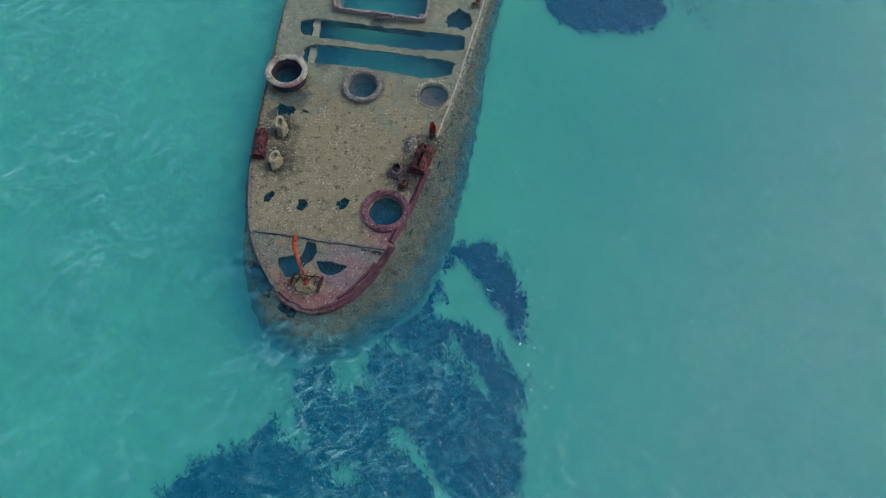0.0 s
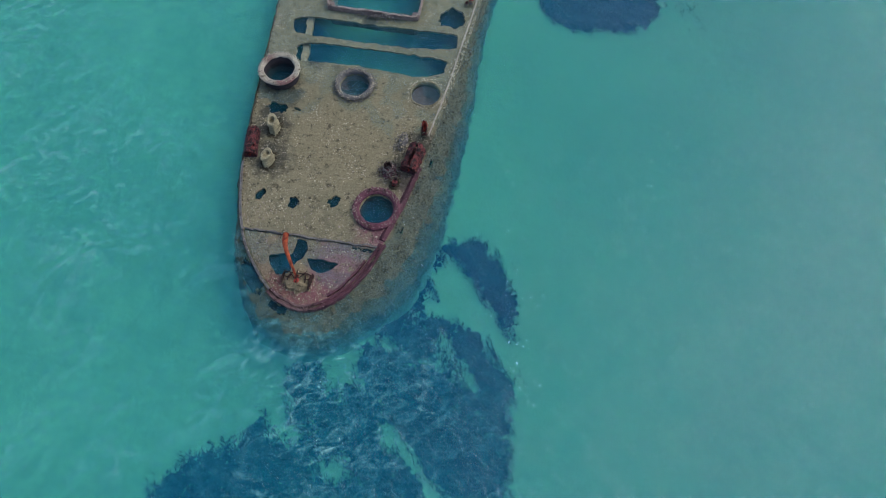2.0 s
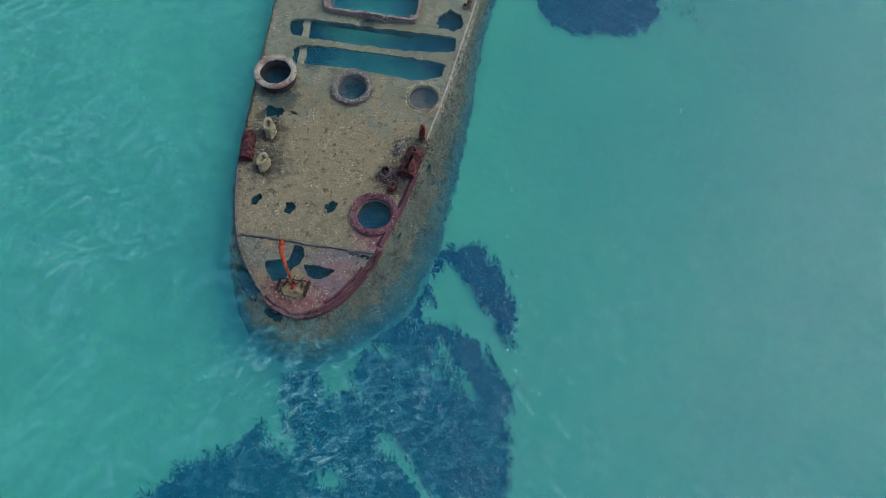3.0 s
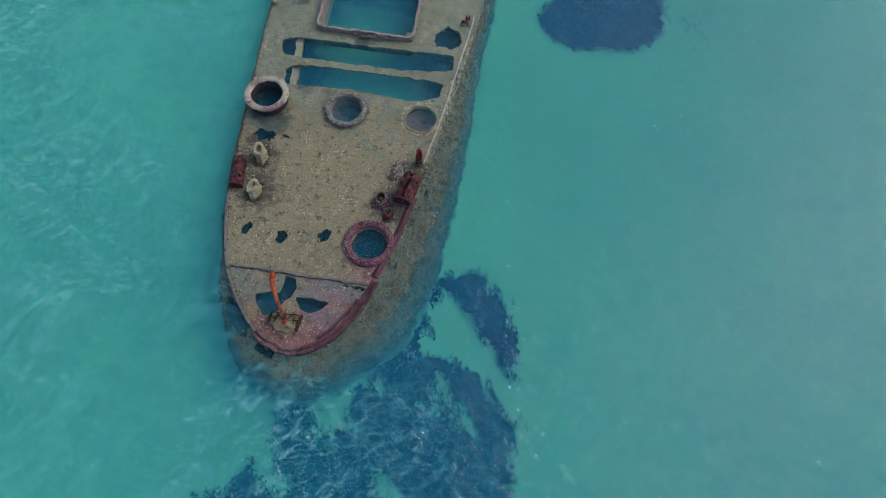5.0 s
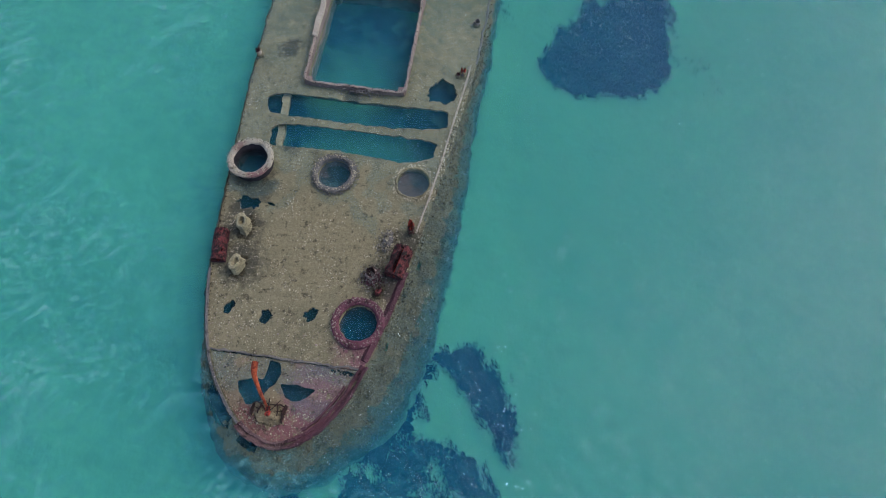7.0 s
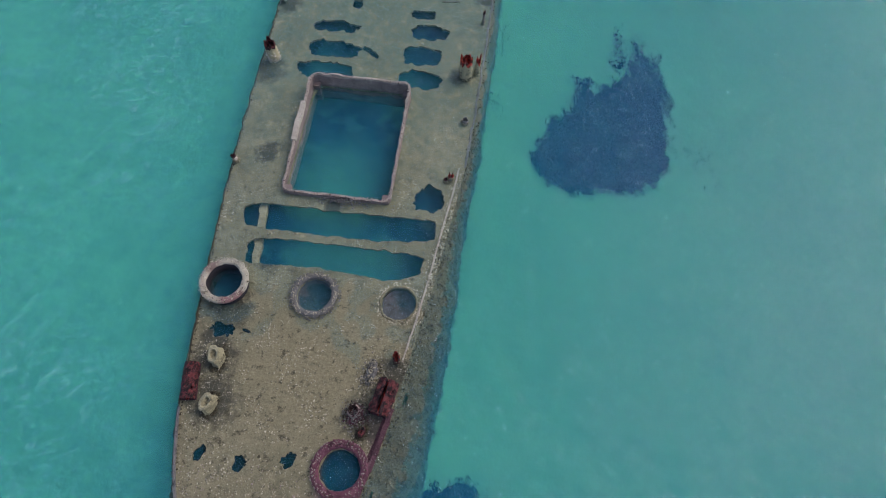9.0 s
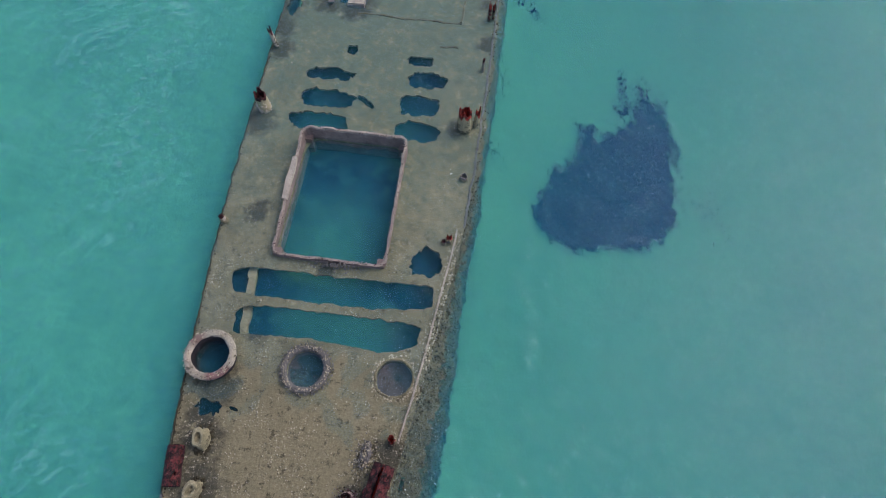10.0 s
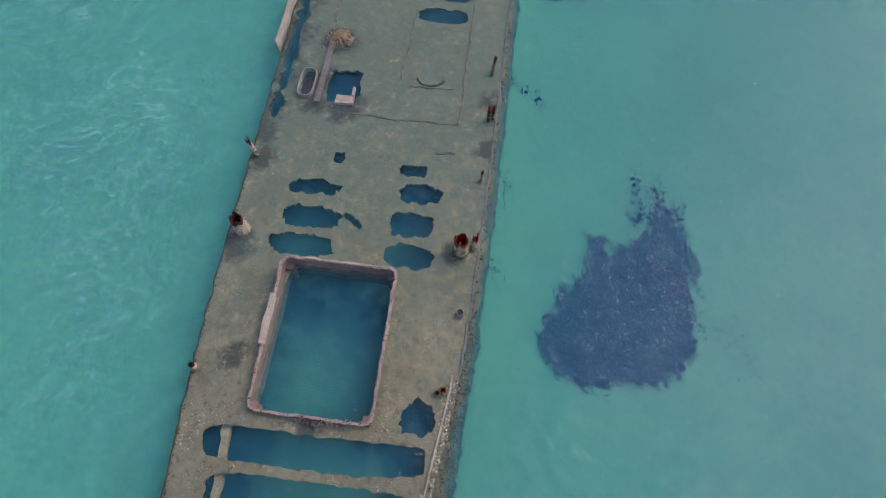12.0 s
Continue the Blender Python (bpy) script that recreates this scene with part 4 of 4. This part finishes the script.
part("floor", rough_up(block(-0.3, 0.3, -0.66, 0.66, -0.26, -0.2, 0, 4), 0.03), wine_mat, duct, "dark silted floor")
beam = thing("fallen_beam", -2.52, 25.6, "grey crusted beam lying along the deck", "beam")
part("flange", rough_up(block(-0.12, 0.12, -1.7, 1.65, 0.12, 0.17, 0, 5), 0.03, 1.5), grey_mat, beam)
part("web", rough_up(block(-0.025, 0.025, -1.65, 1.6, -0.02, 0.13, 0, 4), 0.02, 1.5), grey_mat, beam)
clump = thing("debris_heap", -2.35, 27.2, "brownish heap of crusted wreckage", "debris")
rng = np.random.default_rng(21)
part("core", rough_up(lathe([(0.5, -0.05), (0.4, 0.12), (0.2, 0.25), (0.01, 0.27), (0.01, -0.05)], 22, 1.1, 0.3, 6), 0.08, 3.0), mound_mat, clump)
lumps("crust", np.stack((rng.normal(0, 0.3, 120), rng.normal(0, 0.3, 120), rng.uniform(0.0, 0.22, 120)), -1), rng.uniform(0.03, 0.09, 120), mound_mat, clump)
box_seat = thing("hatch_cover", -1.5, 24.12, "worn white square cover lying at the edge of a deck opening", "cover")
part("lid", rough_up(block(-0.33, 0.34, -0.17, 0.2, 0.12, 0.17, 0, 4), 0.03, 2.0), white_mat, box_seat, "worn white lid")
part("skirt", rough_up(block(-0.36, 0.36, -0.22, 0.2, -0.05, 0.125, 0, 4), 0.03, 2.0), rosy_mat, box_seat, "brown rusted side")
part("upright", rough_up(block(0.25, 0.34, 0.18, 0.56, 0.05, 0.24, 0, 3), 0.03, 2.0), white_mat, box_seat)


# ---- growth on the plates ----
def inside(x, y, margin=0.12):
    right = np.interp(y, [p.y for p in star_line], [p.x for p in star_line]) - margin
    left = np.interp(y, [p.y for p in port_line], [p.x for p in port_line]) + margin
    return (x < right) & (x > left)


def clear_of_holes(x, y):
    ok = np.ones(len(x), bool)
    for hx, hy, w, h, turn, *_ in [*MAIN_HOLES, (0.25, 10.13, 3.0, 0.52, 0), (0.1, 11.46, 3.38, 0.52, 0), *[(*r[:2], r[2], r[2], 0) for r in RINGS], (*HATCH, 0), (-0.98, 1.23, 0.5, 0.42, 0), (-0.44, 1.88, 0.26, 0.42, -8), (0.38, 1.34, 0.56, 0.27, 2)]:
        c, s = math.cos(radians(turn)), math.sin(radians(turn))
        u, v = (x - hx) * c + (y - hy) * s, -(x - hx) * s + (y - hy) * c
        ok &= (np.abs(u) > w + 0.06) | (np.abs(v) > h + 0.06)
    return ok


rng = np.random.default_rng(77)
n = 150000
x, y = rng.uniform(-4.6, 4.4, n), rng.uniform(-0.1, 31, n)
field = np.array([noise.noise(Vector((a * 0.7, b * 0.7, 4.0))) + 0.5 * noise.noise(Vector((a * 2.2, b * 2.2, 1.0))) for a, b in zip(x, y)])
side = np.minimum(np.interp(y, [p.y for p in star_line], [p.x for p in star_line]) - x, x - np.interp(y, [p.y for p in port_line], [p.x for p in port_line]))
wish = 0.01 + 0.9 * np.clip(field - 0.12, 0, 1) + 0.45 * np.exp(-side / 0.35) + 0.22 * (y < 4.6) + 0.2 * (y < STEP_Y) - 0.022 * y - 0.2 * np.exp(-((x - 0.4) ** 2 + (y - 6.4) ** 2) / 5)
keep = inside(x, y) & clear_of_holes(x, y) & (rng.uniform(0, 1, n) < wish)
x, y = x[keep], y[keep]
z = np.where(y < STEP_Y, -0.055, 0.004)
size = rng.uniform(0.008, 0.026, len(x)) * (1 + 0.9 * (rng.uniform(0, 1, len(x)) > 0.94))
pick = np.clip(rng.uniform(0, 1, len(x)) * np.where((y < 3.4) | ((x > 1.4) & (y < 7)), 1.0, 0.74), 0, 0.999)
for mat_, lo, hi, label in ((shell_mat, 0, 0.26, "pale oyster shells grown on the deck"), (deck_mat, 0.26, 0.64, "silt-brown barnacle clumps"), (dark_mat, 0.64, 0.72, "dark tufts of weed on the deck"),
                            (speck_mat, 0.72, 1.0, "wet pinkish shells grown on the deck")):
    m = (pick >= lo) & (pick < hi)
    for plate_, on in ((foredeck, y < STEP_Y), (main_deck, y >= STEP_Y)):
        lumps("shell_growth", np.stack((x[m & on], y[m & on], z[m & on]), -1), size[m & on], mat_, plate_, label)
# fringe of weed and shells down the hull round the bow
pts, sizes = [], []
for line, out in ((star_line, 1), (port_line, -1)):
    for i, p in enumerate(line[:-1]):
        if p.y > 16:
            break
        way = (line[i + 1] - p).normalized()
        sidev = Vector((way.y, -way.x, 0)) * out if i else Vector((0.1, -1, 0))
        swell = swelling(p)
        for _ in range(22 if p.y < 8 else 12):
            u = rng.uniform(0, 1)
            if out < 0 and p.y < 1.4:
                continue
            q = p + way * rng.uniform(-0.1, 0.1) + sidev * (1.0 * swell * u + 0.01)
            pts.append((q.x, q.y, -0.06 - 0.5 * u ** 1.5 - 0.5 * u ** 6))
            sizes.append(rng.uniform(0.015, 0.05))
lumps("hull_growth", np.array(pts), np.array(sizes), hull_mat, starboard_side, "brown-green weed and shells on the hull side", 1.0)


# dark weed fringe along the deck edges
pts, sizes = [], []
for line, out, per in ((port_line, -1, 5), (star_line, 1, 3)):
    for i, p in enumerate(line[:-1]):
        if 3 < p.y < 34:
            side_way = Vector(((line[i + 1] - p).y, -(line[i + 1] - p).x, 0)).normalized() * out
            for _ in range(per):
                u = abs(rng.normal(0, 0.14))
                q = p + side_way * (u * (0.3 if out < 0 else 1.0) - 0.06) + Vector((0, rng.uniform(-0.1, 0.1), 0))
                pts.append((q.x, q.y, -0.4 * u))
                sizes.append(rng.uniform(0.015, 0.055))
lumps("weed_fringe", np.array(pts), np.array(sizes), dark_mat, wreck, "dark weed fringe on the deck edge", 0.8)
# pale crust heaped along the starboard edge beside the long openings
n = 800
y = rng.uniform(8.2, 14.0, n)
x = np.interp(y, [p.y for p in star_line], [p.x for p in star_line]) - np.abs(rng.normal(0.12, 0.16, n))
for mat_, lo, hi in ((shell_mat, 0, 0.4), (deck_mat, 0.4, 0.85), (dark_mat, 0.85, 1.0)):
    m = (np.arange(n) / n >= lo) & (np.arange(n) / n < hi) & clear_of_holes(x, y)
    lumps("edge_crust", np.stack((x[m], y[m], np.zeros(m.sum())), -1), rng.uniform(0.012, 0.042, m.sum()), mat_, main_deck, "pale crust heaped along the deck edge")
# low uneven crust on the fore part
n = 3000
x, y = rng.uniform(-3.7, 3.6, n), rng.uniform(-0.1, 13, n)
field = np.array([noise.noise(Vector((a * 1.1, b * 1.1, 14.0))) for a, b in zip(x, y)])
keep = inside(x, y, 0.2) & clear_of_holes(x, y) & (field > rng.uniform(-0.35, 0.45, n))
x, y = x[keep], y[keep]
lumps("silt_crust", np.stack((x, y, np.where(y < STEP_Y, -0.062, -0.004)), -1), rng.uniform(0.03, 0.085, len(x)), deck_mat, main_deck, "low lumps of silted crust", 0.16)

# ---- dark seagrass beds on the sand ----
def bed_depth(adds, cuts):
    """How deep inside a bed a place lies: the union of round-ended strips, less the bare strips."""
    def strip(x, y, x0, y0, x1, y1, r0, r1):
        dx, dy = x1 - x0, y1 - y0
        u = np.clip(((x - x0) * dx + (y - y0) * dy) / (dx * dx + dy * dy + 1e-9), 0, 1)
        return r0 + (r1 - r0) * u - np.hypot(x - x0 - u * dx, y - y0 - u * dy)

    def depth(x, y):
        d = np.max([strip(x, y, *a) for a in adds], axis=0)
        for c in cuts:
            d = np.minimum(d, -strip(x, y, *c))
        return d

    return depth


def seagrass(depth, x0, x1, y0, y1, per_metre, seed, label, thin=lambda x, y: 1.0, lie=-62):
    """Long thin blades laid over by the current, in tufts that thin out into strands at the edge of the bed."""
    g = np.random.default_rng(seed)
    n = int((x1 - x0) * (y1 - y0) * per_metre)
    x, y = g.uniform(x0, x1, n), g.uniform(y0, y1, n)
    roll = radians(lie)
    along, over = x * math.cos(roll) + y * math.sin(roll), y * math.cos(roll) - x * math.sin(roll)
    stray = np.array([0.3 * noise.noise(Vector((a * 0.8, b * 0.8, seed))) + 0.42 * noise.noise(Vector((p * 0.8, q * 3.6, seed))) + 0.2 * noise.noise(Vector((a * 5, b * 5, seed)))
                      for a, b, p, q in zip(x, y, along, over)])
    d = depth(x, y) + stray
    keep = (g.uniform(-0.15, 0.55, n) < d) & (g.uniform(0, 1, n) < thin(x, y))
    x, y = x[keep], y[keep]
    n = len(x)
    a = roll + math.pi * (g.uniform(0, 1, n) < 0.35) + g.normal(0, 0.4, n)
    long, wide, rise = g.uniform(0.05, 0.14, n), g.uniform(0.008, 0.017, n), g.uniform(0.04, 0.22, n)
    floor = BED + 0.22 * np.array([noise.noise(Vector((p * 0.22, q * 0.22, 3.0))) for p, q in zip(x, y)]) + np.array([sand_bank(p, q) for p, q in zip(x, y)])
    c, s, bend = np.cos(a), np.sin(a), g.normal(0, 0.02, n)
    v = np.empty((n, 6, 3))
    for k, (u, w, h) in enumerate(((0, -0.7, 0.02), (0, 0.7, 0.02), (0.5, 1.0, 0.75), (1.0, 0.15, 1.0), (1.0, -0.15, 1.0), (0.5, -1.0, 0.75))):
        off = wide * w + bend * (u * (1 - u) * 4)
        v[:, k, 0] = x + c * long * u - s * off
        v[:, k, 1] = y + s * long * u + c * off
        v[:, k, 2] = floor + rise * h
    # the matted roots: small tilted flakes that close the middle of the bed
    step = 0.11
    gx, gy = (k.ravel() for k in np.meshgrid(np.arange(x0, x1, step), np.arange(y0, y1, step)))
    gx, gy = gx + g.uniform(-0.04, 0.04, len(gx)), gy + g.uniform(-0.04, 0.04, len(gy))
    stray = np.array([0.3 * noise.noise(Vector((p * 0.8, q * 0.8, seed))) + 0.25 * noise.noise(Vector((p * 2.5, q * 2.5, seed))) for p, q in zip(gx, gy)])
    solid = (depth(gx, gy) + stray > 0.16) & (g.uniform(0.3, 1.0, len(gx)) < thin(gx, gy))
    gx, gy = gx[solid], gy[solid]
    m = len(gx)
    base = BED + 0.22 * np.array([noise.noise(Vector((p * 0.22, q * 0.22, 3.0))) for p, q in zip(gx, gy)]) + np.array([sand_bank(p, q) for p, q in zip(gx, gy)])
    turn = g.uniform(0, 6.283, m)
    flakes = np.empty((m, 6, 3))
    for k in range(6):
        r = g.uniform(0.06, 0.12, m)
        flakes[:, k, 0], flakes[:, k, 1] = gx + r * np.cos(turn + k * 1.047), gy + r * np.sin(turn + k * 1.047)
        flakes[:, k, 2] = base + g.uniform(0.03, 0.09, m)
    v = np.concatenate((v, flakes))
    me = bpy.data.meshes.new("seagrass_bed")
    me.from_pydata(v.reshape(-1, 3).tolist(), [], (np.arange(n + m)[:, None] * 6 + np.arange(6)).tolist())
    me.materials.append(weed_mat)
    return tagged(new("seagrass_bed", me), label, "seagrass", kind="stuff")


side_bed = bed_depth([(8.4, 16.4, 10.4, 16.9, 1.65, 1.7), (10.4, 17.2, 10.7, 19.0, 1.6, 1.35), (10.8, 19.2, 11.1, 21.4, 1.1, 0.75),
                      (11.0, 21.4, 10.7, 22.6, 0.75, 0.35), (10.0, 21.3, 9.85, 23.5, 0.25, 0.08), (8.9, 18.6, 8.6, 20.2, 0.7, 0.2), (7.5, 17.4, 7.2, 18.6, 0.5, 0.12), (8.2, 17.8, 10.2, 19.4, 0.8, 0.9), (9.3, 19.5, 10.5, 20.5, 0.4, 0.5)], [])
seagrass(side_bed, 6, 13, 13.5, 24.5, 1500, 3, "dark blue-green seagrass bed on pale sand", lambda x, y: np.interp(y, [19.0, 21.5, 23.0], [1.0, 0.6, 0.35]))
bow_bed = bed_depth([(4.4, 3.4, 5.3, 3.4, 0.45, 0.6), (5.3, 3.4, 6.2, 2.4, 0.65, 0.6), (6.2, 2.4, 6.7, 1.2, 0.6, 0.35), (6.7, 1.2, 7.05, 0.5, 0.35, 0.08), (4.2, 3.2, 3.5, 1.6, 0.4, 0.6), (3.5, 1.6, 2.9, 0.3, 0.6, 0.75),
                     (2.9, 0.3, 5.2, -0.2, 0.75, 0.95), (5.2, -0.2, 6.5, -1.0, 0.85, 0.65), (6.6, -1.2, 6.6, -6.0, 0.7, 0.85), (2.5, -1.1, 5.2, -2.6, 0.75, 1.7), (0.35, -2.05, 0.8, -3.1, 0.72, 0.85), (-0.2, -4.5, 1.5, -3.9, 0.5, 0.7), (1.9, -2.8, 5.0, -4.6, 0.8, 1.9),
                     (-0.75, -3.4, -0.9, -4.6, 0.1, 0.4), (-2.1, -5.3, 0.6, -4.8, 0.7, 0.9), (-2.3, -6.6, 4.6, -7.0, 1.3, 2.4)],
                    [(4.3, 2.3, 5.4, 1.45, 0.26, 0.34), (5.4, 1.45, 6.75, 0.05, 0.32, 0.14), (4.7, -0.1, 5.3, -0.9, 0.16, 0.26), (5.3, -0.9, 6.05, -1.5, 0.24, 0.1), (3.6, -3.4, 4.3, -4.1, 0.22, 0.26), (4.3, -4.1, 5.7, -5.4, 0.26, 0.14),
                     (1.5, -1.2, 1.65, -2.5, 0.14, 0.08), (-0.1, -3.65, 0.4, -3.8, 0.16, 0.12), (-1.35, -3.4, -1.25, -4.5, 0.16, 0.1)])
seagrass(bow_bed, -4, 8.2, -10, 4.5, 1300, 5, "dark blue seagrass bed with bare strips off the bow",
         lambda x, y: np.clip(0.75 + (x + 3) * 0.1, 0.6, 1.0) * np.array([0.5 if noise.noise(Vector((a * 0.7, b * 1.6, 8.0))) + 0.5 * noise.noise(Vector((a * 2, b * 4, 2.0))) > 0.42 else 1.0 for a, b in zip(x, y)]))

loose_tufts = bed_depth([(4.7, 27.2, 5.2, 26.8, 0.12, 0.1), (6.0, 26.6, 6.3, 26.0, 0.12, 0.15), (4.9, 22.9, 4.9, 21.2, 0.15, 0.1), (5.0, 18.9, 5.0, 18.0, 0.12, 0.15),
                         (13.2, 17.2, 13.8, 16.3, 0.6, 0.5), (6.3, 32.7, 7.6, 32.9, 0.5, 0.5)], [])
seagrass(loose_tufts, 4.3, 14.5, 15.5, 33.5, 700, 11, "thin scattered tufts of seagrass on sand", lambda x, y: np.where(y > 31, 1.0, np.where(x > 12, 0.1, 0.35)))

# a few foam flecks drifting off the bow
rng = np.random.default_rng(9)
k = 34
u = rng.uniform(0, 1, k)
fx = 6.3 + 1.1 * u + rng.normal(0, 0.35, k)
fy = 5.5 - 7.5 * u + rng.normal(0, 0.6, k)
fx[:3], fy[:3] = (4.0, 6.7, 7.6), (1.6, 1.4, -0.6)
foam_mat = Nodes("foam").done((0.85, 0.88, 0.88), 0.6)
flecks = lumps("foam_flecks", np.stack((fx, fy, np.full(k, 0.01)), -1), rng.uniform(0.012, 0.03, k), foam_mat, None, "small white flecks of foam on the water", 0.3)
tagged(flecks, category="foam")
